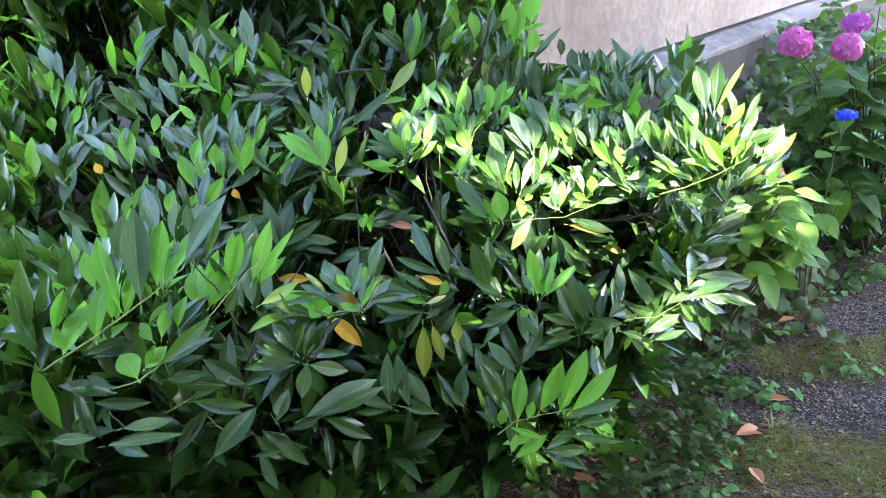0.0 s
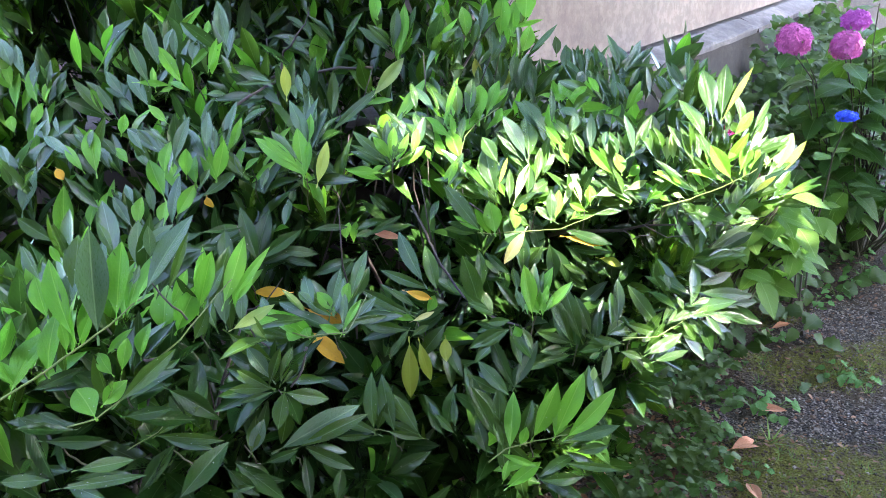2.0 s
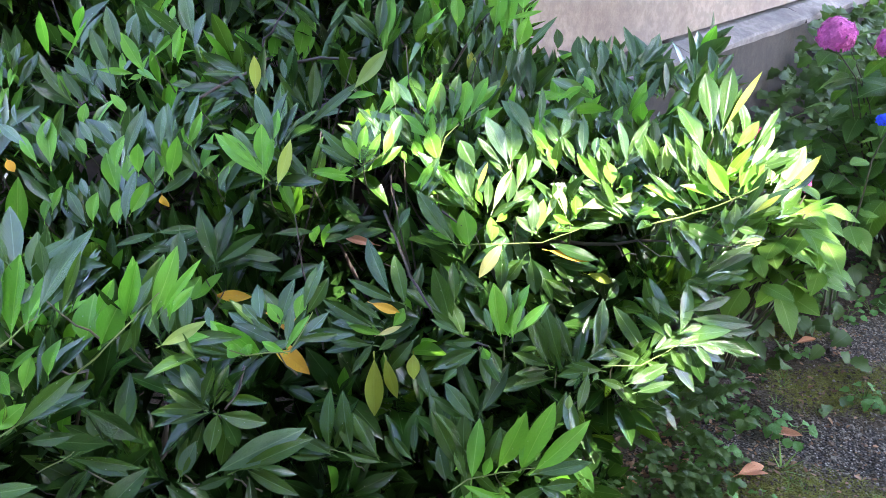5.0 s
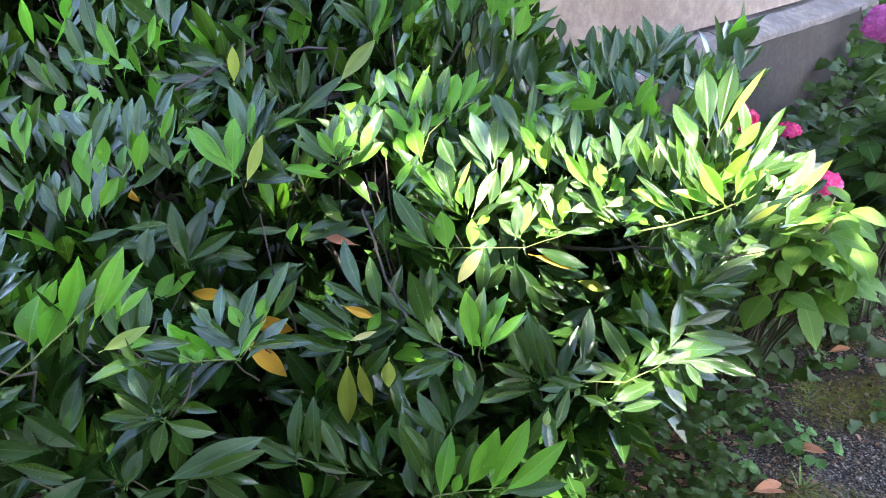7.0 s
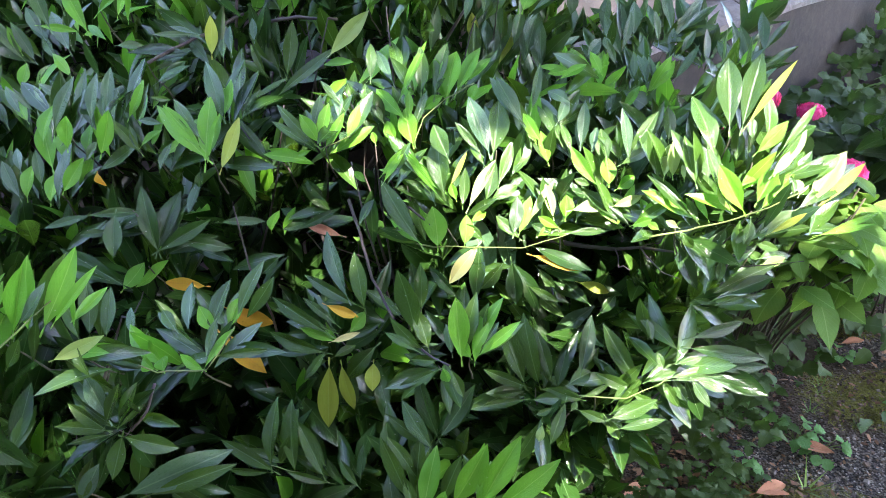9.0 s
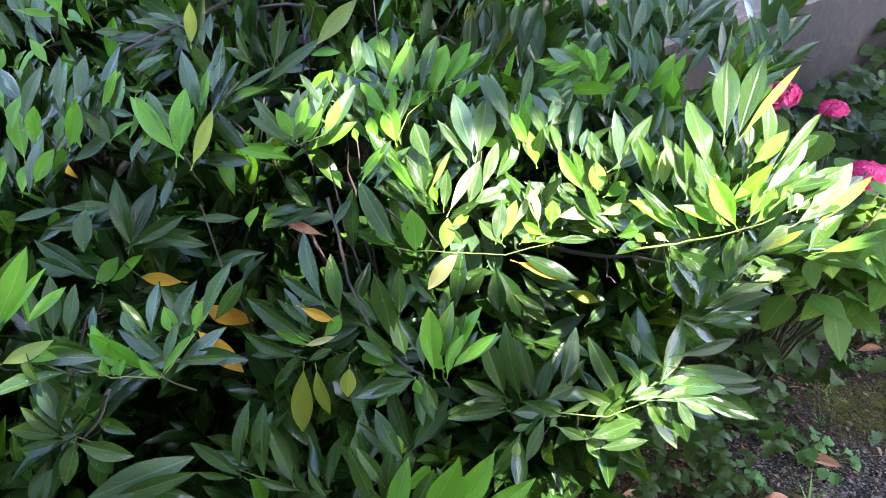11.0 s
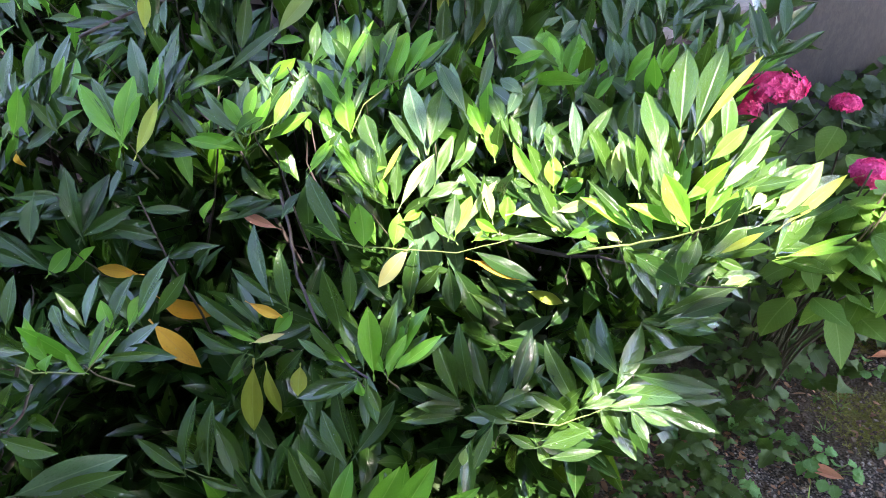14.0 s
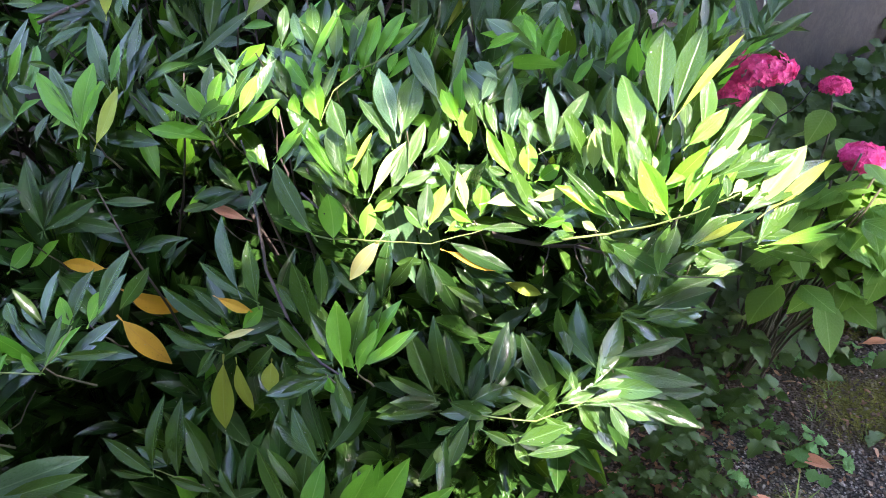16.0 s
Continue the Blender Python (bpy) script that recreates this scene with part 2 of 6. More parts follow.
GRASS = stone_material("grass_blade", (0.07, 0.14, 0.025), (0.18, 0.27, 0.06))


# ---- mesh helpers ----
def mesh_object(name, verts, faces, material, parent=None, uvs=None, label="", smooth=True):
    me = bpy.data.meshes.new(name)
    me.from_pydata([tuple(map(float, v)) for v in verts], [], [tuple(map(int, f)) for f in faces])
    for m in material if isinstance(material, (list, tuple)) else [material]:
        me.materials.append(m)
    if uvs is not None:
        layer = me.uv_layers.new(name="UVMap")
        loops = np.empty(len(me.loops), dtype=np.int32)
        me.loops.foreach_get("vertex_index", loops)
        layer.data.foreach_set("uv", np.asarray(uvs, dtype=np.float32)[loops].ravel())
    if smooth:
        me.polygons.foreach_set("use_smooth", [True] * len(me.polygons))
    ob = new(name, me)
    if parent:
        ob.parent = parent
    if label:
        tagged(ob, label)
    return ob


def tube(points, radii, sides=6):
    """Vertices and faces of a round, tapering stem through points."""
    verts, faces = [], []
    pts = [Vector(p) for p in points]
    for i, p in enumerate(pts):
        way = (pts[min(i + 1, len(pts) - 1)] - pts[max(i - 1, 0)]).normalized()
        a = way.orthogonal().normalized()
        b = way.cross(a)
        for j in range(sides):
            w = 2 * math.pi * j / sides
            verts.append(p + (a * math.cos(w) + b * math.sin(w)) * radii[i])
    for i in range(len(pts) - 1):
        for j in range(sides):
            n = (j + 1) % sides
            faces.append((i * sides + j, i * sides + n, (i + 1) * sides + n, (i + 1) * sides + j))
    faces.append(tuple(range(sides - 1, -1, -1)))
    faces.append(tuple(range((len(pts) - 1) * sides, len(pts) * sides)))
    return verts, faces


def merge(pieces):
    verts, faces = [], []
    for v, f in pieces:
        n = len(verts)
        verts += v
        faces += [tuple(i + n for i in q) for q in f]
    return verts, faces


def bent(a, b, n, sag, seed, wander=0.025):
    """Points on a slightly crooked line from a to b."""
    r = random.Random(seed)
    a, b = Vector(a), Vector(b)
    size = (b - a).length
    out = []
    for i in range(n + 1):
        s = i / n
        p = a.lerp(b, s) + Vector((0, 0, sag * 4 * s * (1 - s)))
        if 0 < i < n:
            p += Vector((r.uniform(-1, 1), r.uniform(-1, 1), r.uniform(-1, 1))) * size * wander
        out.append(p)
    return out


def blade(rows, cols, fold, curl, widest=0.55, tip=0.95, wave=0.0, serrate=0.0, seed=0, base_end=0.92, stalk=0.0):
    """A leaf one unit long and one unit wide: y runs from stalk to tip, x across, z up from its upper side."""
    r = random.Random(seed)
    verts, uvs, faces = [], [], []
    lean = r.uniform(-0.05, 0.05)
    if stalk:
        for k in (1.0, 0.5):
            for j in range(cols + 1):
                c = 2 * j / cols - 1
                verts.append((0.05 * c, -stalk * k, -0.25 * stalk * k - 0.03 * (1 - abs(c))))
                uvs.append((0.5, 0.0))
    for i in range(rows + 1):
        s = i / rows
        p = s ** (math.log(0.5) / math.log(widest))
        half = 0.5 * math.sin(math.pi * min(1, p)) ** (base_end if s < widest else tip)
        half = max(half, 0.012)
        if serrate and 0 < i < rows:
            half *= 1 + (serrate if i % 2 else -serrate)
        for j in range(cols + 1):
            c = 2 * j / cols - 1
            x = half * c + lean * math.sin(s * 3.0)
            z = fold * (abs(c) - 0.35 * c * c) * half * 2 + curl * (s * s) + wave * math.sin(s * 9 + seed) * abs(c) * half
            verts.append((x, s, z))
            uvs.append((0.5 + 0.5 * c * max(half * 2, 0.15), s))
    w = cols + 1
    for i in range(rows + (2 if stalk else 0)):
        for j in range(cols):
            faces.append((i * w + j, i * w + j + 1, (i + 1) * w + j + 1, (i + 1) * w + j))
    return np.array(verts), np.array(uvs), faces


def frame_of(base, tip, facing, width):
    """The matrix that lays a unit leaf from base to tip, its upper side turned to facing."""
    base, tip = Vector(base), Vector(tip)
    y = tip - base
    size = y.length
    y = y / size
    z = Vector(facing) - y * Vector(facing).dot(y)
    if z.length < 1e-3:
        z = y.orthogonal()
    z.normalize()
    x = y.cross(z)
    m = Matrix.Identity(4)
    for i in range(3):
        m[i][0], m[i][1], m[i][2], m[i][3] = x[i] * width * size, y[i] * size, z[i] * size * width, base[i]
    return m


class Mass:
    """Many leaves that nobody could count, gathered into one mesh."""

    def __init__(self, shapes):
        self.shapes, self.items = shapes, []

    def leaf(self, m, tone=0):
        self.items.append((rng.randrange(len(self.shapes)), m, tone))

    def build(self, name, materials, parent, label):
        vs, us, fs, ms, n = [], [], [], [], 0
        for k, m, tone in self.items:
            v, u, f = self.shapes[k]
            a = np.array(m)
            vs.append(v @ a[:3, :3].T + a[:3, 3])
            us.append(u)
            fs.append(np.asarray(f) + n)
            ms += [tone] * len(f)
            n += len(v)
        vs, us, fs = np.vstack(vs), np.vstack(us), np.vstack(fs)
        me = bpy.data.meshes.new(name)
        me.vertices.add(len(vs))
        me.vertices.foreach_set("co", vs.astype(np.float32).ravel())
        w = fs.shape[1]
        me.loops.add(fs.size)
        me.loops.foreach_set("vertex_index", fs.astype(np.int32).ravel())
        me.polygons.add(len(fs))
        me.polygons.foreach_set("loop_start", np.arange(0, fs.size, w, dtype=np.int32))
        me.polygons.foreach_set("material_index", np.array(ms, dtype=np.int32))
        me.polygons.foreach_set("use_smooth", np.ones(len(fs), dtype=bool))
        layer = me.uv_layers.new(name="UVMap")
        layer.data.foreach_set("uv", us[fs.ravel()].astype(np.float32).ravel())
        for m in materials:
            me.materials.append(m)
        me.update(calc_edges=True)
        me.validate()
        ob = new(name, me)
        ob.parent = parent
        return tagged(ob, label, kind="stuff")


# ---- ground, wall ----
def height(x, y):
    return 0.02 * noise.noise(Vector((x * 0.9, y * 0.9, 0))) + 0.012 * noise.noise(Vector((x * 4, y * 4, 3))) + 0.006 * noise.noise(Vector((x * 14, y * 14, 7)))


def make_ground():
    verts, faces = [], []
    near = np.concatenate([[-40, -12, -5], np.linspace(-2, 3.2, 131), [5, 12, 40]])
    far = np.concatenate([[-40, -12, -3], np.linspace(-0.5, 5.5, 151), [8, 15, 40]])
    for y in far:
        for x in near:
            verts.append((x, y, height(x, y) + 0.01))
    w = len(near)
    for i in range(len(far) - 1):
        for j in range(w - 1):
            faces.append((i * w + j, i * w + j + 1, (i + 1) * w + j + 1, (i + 1) * w + j))
    g = mesh_object("ground", verts, faces, GROUND)
    tagged(g, "dark soil with moss patches and fine grey gravel", "ground", kind="structure")
    return g


ground = make_ground()

# The wall stands askew behind the shrubs; it turns a corner behind the tall laurel.
WALL_A, WALL_B = Vector((0.16, 2.74, 0)), Vector((5.2, 8.58, 0))
LEDGE_Z, WALL_TOP = 0.88, 3.0


def extrude_profile(profile, a, b, steps=1):
    """A solid strip from a to b with the given outline of (outward, up)."""
    way = (b - a).normalized()
    out = Vector((way.y, -way.x, 0))
    verts, faces = [], []
    n = len(profile)
    for s in range(steps + 1):
        p = a.lerp(b, s / steps)
        for o, z in profile:
            verts.append(p + out * o + Vector((0, 0, z)))
    for s in range(steps):
        for i in range(n):
            j = (i + 1) % n
            faces.append((s * n + i, s * n + j, (s + 1) * n + j, (s + 1) * n + i))
    faces.append(tuple(range(n - 1, -1, -1)))
    faces.append(tuple(range(steps * n, steps * n + n)))
    return verts, faces


def make_wall(name, a, b, label):
    base = new(name)
    tagged(base, label, "wall", kind="structure")
    v, f = extrude_profile([(0, LEDGE_Z + 0.014), (0, WALL_TOP), (-0.35, WALL_TOP), (-0.35, LEDGE_Z + 0.014)], a, b)
    mesh_object("plaster_face", v, f, PLASTER, base, smooth=False)
    v, f = extrude_profile([(0.09, -0.15), (0.09, LEDGE_Z - 0.078), (-0.35, LEDGE_Z - 0.078), (-0.35, -0.15)], a, b)
    mesh_object("plinth", v, f, PLINTH, base, smooth=False, label="dark grey cement plinth with damp stains")
    way = (b - a).normalized()
    size = (b - a).length
    at, i = 0.0, 0
    while at < size - 0.05:
        long = min(1.12, size - at)
        v, f = extrude_profile([(0.105, LEDGE_Z - 0.074), (0.108, LEDGE_Z - 0.05), (0.1, LEDGE_Z - 0.042), (0.012, LEDGE_Z - 0.004), (-0.3, LEDGE_Z), (-0.3, LEDGE_Z - 0.074)],
                               a + way * (at + 0.003), a + way * (at + long - 0.003), 12)
        r = random.Random(i)
        v = [p + Vector((r.gauss(0, 0.0018), r.gauss(0, 0.0018), r.gauss(0, 0.0022))) for p in v]
        mesh_object("ledge_stone", v, f, LEDGE, base, smooth=False, label="weathered pale ledge stone")
        at += long
        i += 1
    return base


make_wall("wall_north", WALL_A, WALL_B, "weathered beige plaster wall with pale stone ledge above a grey plinth")
# Unseen wall, added to keep low sky light off the shrubs' front.
v, f = extrude_profile([(0, -0.15), (0, 4.8), (-0.3, 4.8), (-0.3, -0.15)], Vector((6.5, -2.0, 0)), Vector((-6.5, -2.3, 0)))
tagged(mesh_object("wall_south", v, f, PLASTER, smooth=False), "unseen plain plaster wall added to block low sky light", "wall", kind="structure")
make_wall("wall_west", WALL_A + Vector((-5.2, 1.3, 0)), WALL_A, "beige plaster wall running on behind the laurels")

# ---- laurel shrubs ----
FINE = [blade(14, 6, f, c, w, 0.92, 0.10, 0, i, 0.9, 0.14) for i, (f, c, w) in enumerate(((0.26, -0.3, 0.52), (0.34, -0.5, 0.55), (0.18, 0.3, 0.50), (0.28, -0.8, 0.53), (0.38, 0.1, 0.55), (0.22, -0.9, 0.51)))]
ROUGH = [blade(7, 2, f, c, 0.53, 0.94, 0.08, 0, i, 1.0) for i, (f, c) in enumerate(((0.28, -0.3), (0.40, -0.6), (0.22, 0.35), (0.34, -1.0), (0.46, 0.0)))]


def leaf_meshes(shapes, tone, name="leaf"):
    out = []
    for v, u, f in shapes:
        ob = mesh_object(name, v, f, LEAF[tone], uvs=u)
        out.append(ob.data)
        bpy.data.objects.remove(ob)
    return out


FINE_MESH = {tone: leaf_meshes(FINE, tone) for tone in "gyobwlvdt"}


def shrub(name, label):
    ob = new(name)
    return tagged(ob, label, "shrub", "laurel shrubs along the wall")


front_laurel = shrub("laurel_shrub", "dense glossy green cherry laurel with long upright leaves")
main_laurel = shrub("laurel_shrub", "spreading cherry laurel with sunlit arching shoots beside the gravel")
tall_laurel = shrub("laurel_shrub", "tall dark cherry laurel growing against the wall")
back_laurel = shrub("laurel_shrub", "low shaded laurel beside the wall plinth, bluish sky sheen in its leaf colour")
front_laurel.location, main_laurel.location = (-0.75, 1.45, 0), (0.1, 1.95, 0)
tall_laurel.location, back_laurel.location = (-0.7, 2.35, 0), (0.75, 2.65, 0)
bpy.context.view_layer.update()


def under(ob, parent):
    """Parents ob, whose mesh is laid out in the world, without moving it."""
    ob.parent = parent
    ob.matrix_parent_inverse = parent.matrix_world.inverted()
    return ob


TWIG_NO = [0]
SHOWN = []
EXTRA = {}


def twig(leaves):
    """One leafy shoot: a stem with stalks, and its leaves, each from its foot to its tip."""
    TWIG_NO[0] += 1
    r = random.Random(TWIG_NO[0])
    feet = [Vector(q[1:4]) for q in leaves]
    SHOWN.extend(np.array(q[1:4]) * (1 - k) + np.array(q[4:7]) * k for q in leaves for k in (0.25, 0.75))
    tips = [Vector(q[4:7]) for q in leaves]
    mid = sum(feet, Vector()) / len(feet)
    owner = owner_at(mid)
    # a short woody end carries the leaves from behind
    line = bent(mid + Vector((r.uniform(-0.02, 0.02), 0.08, -0.10)), mid + Vector((0, 0.012, -0.012)), 4, -0.006, TWIG_NO[0], 0.03)
    v, f = tube(line, np.linspace(0.0017, 0.0010, len(line)), 6)
    stem = mesh_object("twig", v, f, STALK, label="thin brown-green shoot")
    under(stem, owner)
    # more leaves of the same shoot, behind and between the others
    mass = EXTRA.setdefault(owner.name, (owner, Mass(ROUGH)))[1]
    for i in range(int(len(leaves) * 1.5)):
        k = r.randrange(len(feet))
        d = (tips[k] - feet[k]).normalized() + Vector((r.gauss(0, 0.4), r.gauss(0, 0.4), r.gauss(0, 0.3)))
        at = feet[k].lerp(r.choice(line), r.uniform(0.0, 0.25)) - Vector((0.1, -0.88, 0.46)) * r.uniform(0.012, 0.06)
        face = Vector((r.uniform(-0.6, 0.6), -0.6, 0.7))
        # sun painted in: lighter leaf tones where x > 0.1, darker ones elsewhere
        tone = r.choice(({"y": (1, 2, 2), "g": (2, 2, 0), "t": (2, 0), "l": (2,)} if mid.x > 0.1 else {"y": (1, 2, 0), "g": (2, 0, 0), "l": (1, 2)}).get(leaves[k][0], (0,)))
        mass.leaf(frame_of(at, at + d.normalized() * r.uniform(0.06, 0.1), face, r.uniform(0.22, 0.32)), tone)
    for tone, bx, by, bz, tx, ty, tz, w in leaves:
        data = r.choice(FINE_MESH[tone])
        leaf = new("leaf", data)
        face = Vector((0.1 + r.uniform(-0.45, 0.4), -0.85, 0.5 + r.uniform(-0.25, 0.35)))
        m = frame_of((bx, by, bz), (tx, ty, tz), face, w)
        under(leaf, stem)
        leaf.matrix_basis = m
        if tone in "obw":
            tagged(leaf, {"o": "withered orange-yellow leaf", "b": "dry red-brown leaf", "w": "pale yellow leaf"}[tone])


def owner_at(p):
    return tall_laurel if p.y > 1.83 else front_laurel if p.x < -0.22 and p.y < 1.36 else main_laurel


def stem(points, r0, r1, material):
    """A shoot or branch that shows between the leaves, gently crooked through its points."""
    pts = [Vector(p) for p in points]
    line = []
    for i, (a, b) in enumerate(zip(pts, pts[1:])):
        line += bent(a, b, 4, 0, len(pts) * 7 + i, 0.018)[:4]
    line.append(pts[-1])
    v, f = tube(line, np.linspace(r0, r1, len(line)), 7)
    said = "yellow-green leafy shoot" if material is SHOOT else "grey-brown woody branch"
    under(mesh_object("branch", v, f, material, label=said), owner_at(sum(pts, Vector()) / len(pts)))


twig([
    ('y', -0.218, 1.567, 1.037, -0.311, 1.604, 1.107, 0.22),
    ('y', -0.225, 1.573, 1.051, -0.289, 1.607, 1.102, 0.24),
    ('y', -0.217, 1.564, 1.029, -0.225, 1.637, 1.118, 0.26),
    ('y', -0.212, 1.568, 1.037, -0.206, 1.620, 1.089, 0.20),
    ('v', -0.192, 1.563, 1.021, -0.174, 1.616, 1.081, 0.27),
    ('g', -0.225, 1.578, 1.061, -0.276, 1.618, 1.108, 0.23),
])
twig([
    ('t', -0.216, 1.649, 1.072, -0.240, 1.666, 1.156, 0.30),
    ('y', -0.216, 1.657, 1.073, -0.209, 1.692, 1.117, 0.34),
    ('g', -0.211, 1.699, 1.062, -0.227, 1.777, 1.152, 0.26),
    ('t', -0.209, 1.705, 1.061, -0.184, 1.738, 1.090, 0.16),
    ('g', -0.167, 1.684, 0.985, -0.222, 1.723, 1.040, 0.20),
    ('t', -0.217, 1.646, 1.074, -0.230, 1.654, 1.115, 0.28),
])
twig([
    ('t', -0.456, 1.626, 1.068, -0.449, 1.680, 1.136, 0.21),
    ('t', -0.403, 1.629, 1.070, -0.402, 1.671, 1.145, 0.25),
    ('g', -0.387, 1.626, 1.071, -0.400, 1.664, 1.120, 0.28),
    ('t', -0.369, 1.635, 1.087, -0.348, 1.690, 1.152, 0.21),
    ('y', -0.359, 1.623, 1.077, -0.332, 1.646, 1.130, 0.28),
    ('y', -0.403, 1.603, 1.034, -0.401, 1.630, 1.089, 0.39),
    ('y', -0.424, 1.596, 1.022, -0.435, 1.619, 1.072, 0.45),
    ('y', -0.483, 1.580, 1.006, -0.516, 1.631, 1.063, 0.38),
    ('t', -0.472, 1.619, 1.061, -0.499, 1.640, 1.088, 0.30),
    ('t', -0.464, 1.617, 1.057, -0.474, 1.627, 1.083, 0.37),
    ('y', -0.453, 1.586, 1.010, -0.477, 1.628, 1.062, 0.41),
])
twig([
    ('g', -0.330, 1.583, 1.035, -0.371, 1.594, 1.083, 0.27),
    ('y', -0.328, 1.587, 1.044, -0.305, 1.608, 1.068, 0.34),
    ('t', -0.335, 1.584, 1.038, -0.346, 1.596, 1.075, 0.27),
    ('t', -0.297, 1.605, 1.074, -0.329, 1.595, 1.085, 0.34),
    ('g', -0.320, 1.627, 1.109, -0.292, 1.636, 1.101, 0.32),
    ('g', -0.298, 1.574, 1.011, -0.289, 1.590, 1.050, 0.37),
])
twig([
    ('g', -0.493, 1.682, 1.080, -0.544, 1.681, 1.115, 0.25),
    ('g', -0.488, 1.681, 1.077, -0.550, 1.712, 1.114, 0.19),
    ('y', -0.496, 1.706, 1.118, -0.531, 1.728, 1.147, 0.35),
    ('y', -0.549, 1.735, 1.193, -0.488, 1.738, 1.185, 0.22),
    ('t', -0.416, 1.731, 1.162, -0.381, 1.749, 1.160, 0.36),
    ('g', -0.294, 1.758, 1.173, -0.363, 1.748, 1.178, 0.15),
    ('t', -0.290, 1.760, 1.175, -0.335, 1.762, 1.186, 0.20),
    ('v', -0.263, 1.748, 1.144, -0.264, 1.771, 1.201, 0.35),
    ('g', -0.245, 1.750, 1.138, -0.256, 1.784, 1.176, 0.30),
    ('t', -0.232, 1.756, 1.143, -0.245, 1.786, 1.185, 0.30),
    ('t', -0.346, 1.707, 1.108, -0.307, 1.753, 1.134, 0.23),
])
twig([
    ('g', -0.205, 1.920, 1.066, -0.254, 1.984, 1.145, 0.19),
    ('g', -0.210, 1.912, 1.065, -0.248, 1.950, 1.162, 0.22),
    ('g', -0.200, 1.919, 1.063, -0.196, 1.968, 1.150, 0.27),
    ('t', -0.214, 1.920, 1.071, -0.220, 1.955, 1.162, 0.24),
    ('g', -0.217, 1.928, 1.077, -0.268, 1.929, 1.137, 0.34),
    ('g', -0.229, 1.884, 1.069, -0.255, 1.900, 1.125, 0.24),
    ('g', -0.231, 1.799, 1.048, -0.174, 1.852, 1.079, 0.14),
    ('t', -0.135, 1.927, 1.053, -0.201, 1.920, 1.058, 0.31),
])
twig([
    ('y', -0.062, 1.638, 1.037, -0.089, 1.642, 1.080, 0.42),
    ('t', -0.071, 1.649, 1.059, -0.065, 1.680, 1.098, 0.31),
    ('y', -0.059, 1.640, 1.039, -0.050, 1.668, 1.092, 0.32),
    ('y', -0.050, 1.637, 1.031, -0.023, 1.664, 1.076, 0.27),
    ('t', -0.034, 1.663, 1.069, -0.035, 1.690, 1.101, 0.34),
    ('y', -0.019, 1.650, 1.041, -0.001, 1.681, 1.086, 0.32),
    ('g', -0.067, 1.636, 1.035, -0.130, 1.647, 1.092, 0.22),
    ('g', -0.075, 1.633, 1.033, -0.135, 1.641, 1.069, 0.19),
    ('g', -0.029, 1.672, 1.083, -0.066, 1.694, 1.120, 0.20),
    ('y', -0.081, 1.620, 1.014, -0.137, 1.602, 1.033, 0.31),
    ('y', -0.074, 1.629, 1.026, -0.097, 1.626, 1.017, 0.39),
])
twig([
    ('y', 0.038, 1.627, 0.989, 0.068, 1.647, 1.024, 0.23),
    ('y', 0.104, 1.639, 0.985, 0.070, 1.666, 1.016, 0.20),
    ('y', 0.014, 1.615, 0.982, -0.006, 1.625, 0.994, 0.48),
    ('y', 0.142, 1.624, 0.958, 0.097, 1.629, 1.008, 0.19),
])
twig([
    ('y', 0.099, 2.013, 1.021, 0.133, 2.071, 1.077, 0.30),
    ('t', 0.173, 2.047, 1.050, 0.206, 2.097, 1.134, 0.29),
    ('v', 0.183, 2.047, 1.048, 0.228, 2.111, 1.124, 0.15),
    ('t', 0.233, 2.061, 1.051, 0.241, 2.086, 1.137, 0.33),
    ('t', 0.263, 2.058, 1.035, 0.252, 2.086, 1.138, 0.33),
    ('v', 0.136, 2.057, 1.083, 0.130, 2.079, 1.142, 0.35),
    ('t', 0.273, 2.076, 1.062, 0.341, 2.133, 1.087, 0.17),
    ('t', 0.160, 2.058, 1.076, 0.161, 2.081, 1.132, 0.38),
])
twig([
    ('t', 0.244, 1.725, 1.047, 0.193, 1.765, 1.108, 0.26),
    ('g', 0.262, 1.740, 1.061, 0.274, 1.802, 1.121, 0.19),
    ('g', 0.308, 1.732, 1.013, 0.268, 1.779, 1.071, 0.26),
    ('t', 0.304, 1.744, 1.039, 0.324, 1.766, 1.076, 0.41),
    ('t', 0.342, 1.734, 1.005, 0.347, 1.767, 1.068, 0.28),
    ('y', 0.269, 1.721, 1.015, 0.245, 1.740, 1.057, 0.45),
    ('y', 0.291, 1.710, 0.984, 0.275, 1.739, 1.023, 0.43),
    ('g', 0.326, 1.727, 0.998, 0.313, 1.738, 1.039, 0.32),
    ('t', 0.322, 1.762, 1.066, 0.286, 1.773, 1.087, 0.47),
])
twig([
    ('y', 0.359, 1.944, 1.030, 0.326, 2.001, 1.106, 0.30),
    ('y', 0.366, 1.942, 1.024, 0.381, 2.004, 1.087, 0.33),
    ('y', 0.371, 1.933, 1.008, 0.409, 1.948, 1.046, 0.33),
    ('y', 0.314, 1.954, 1.065, 0.333, 1.997, 1.102, 0.43),
    ('y', 0.328, 1.958, 1.067, 0.281, 1.933, 1.063, 0.30),
    ('g', 0.359, 1.931, 1.008, 0.336, 1.939, 1.036, 0.48),
    ('t', 0.352, 1.975, 1.086, 0.379, 2.003, 1.116, 0.39),
    ('t', 0.393, 1.986, 1.090, 0.381, 2.008, 1.115, 0.41),
])
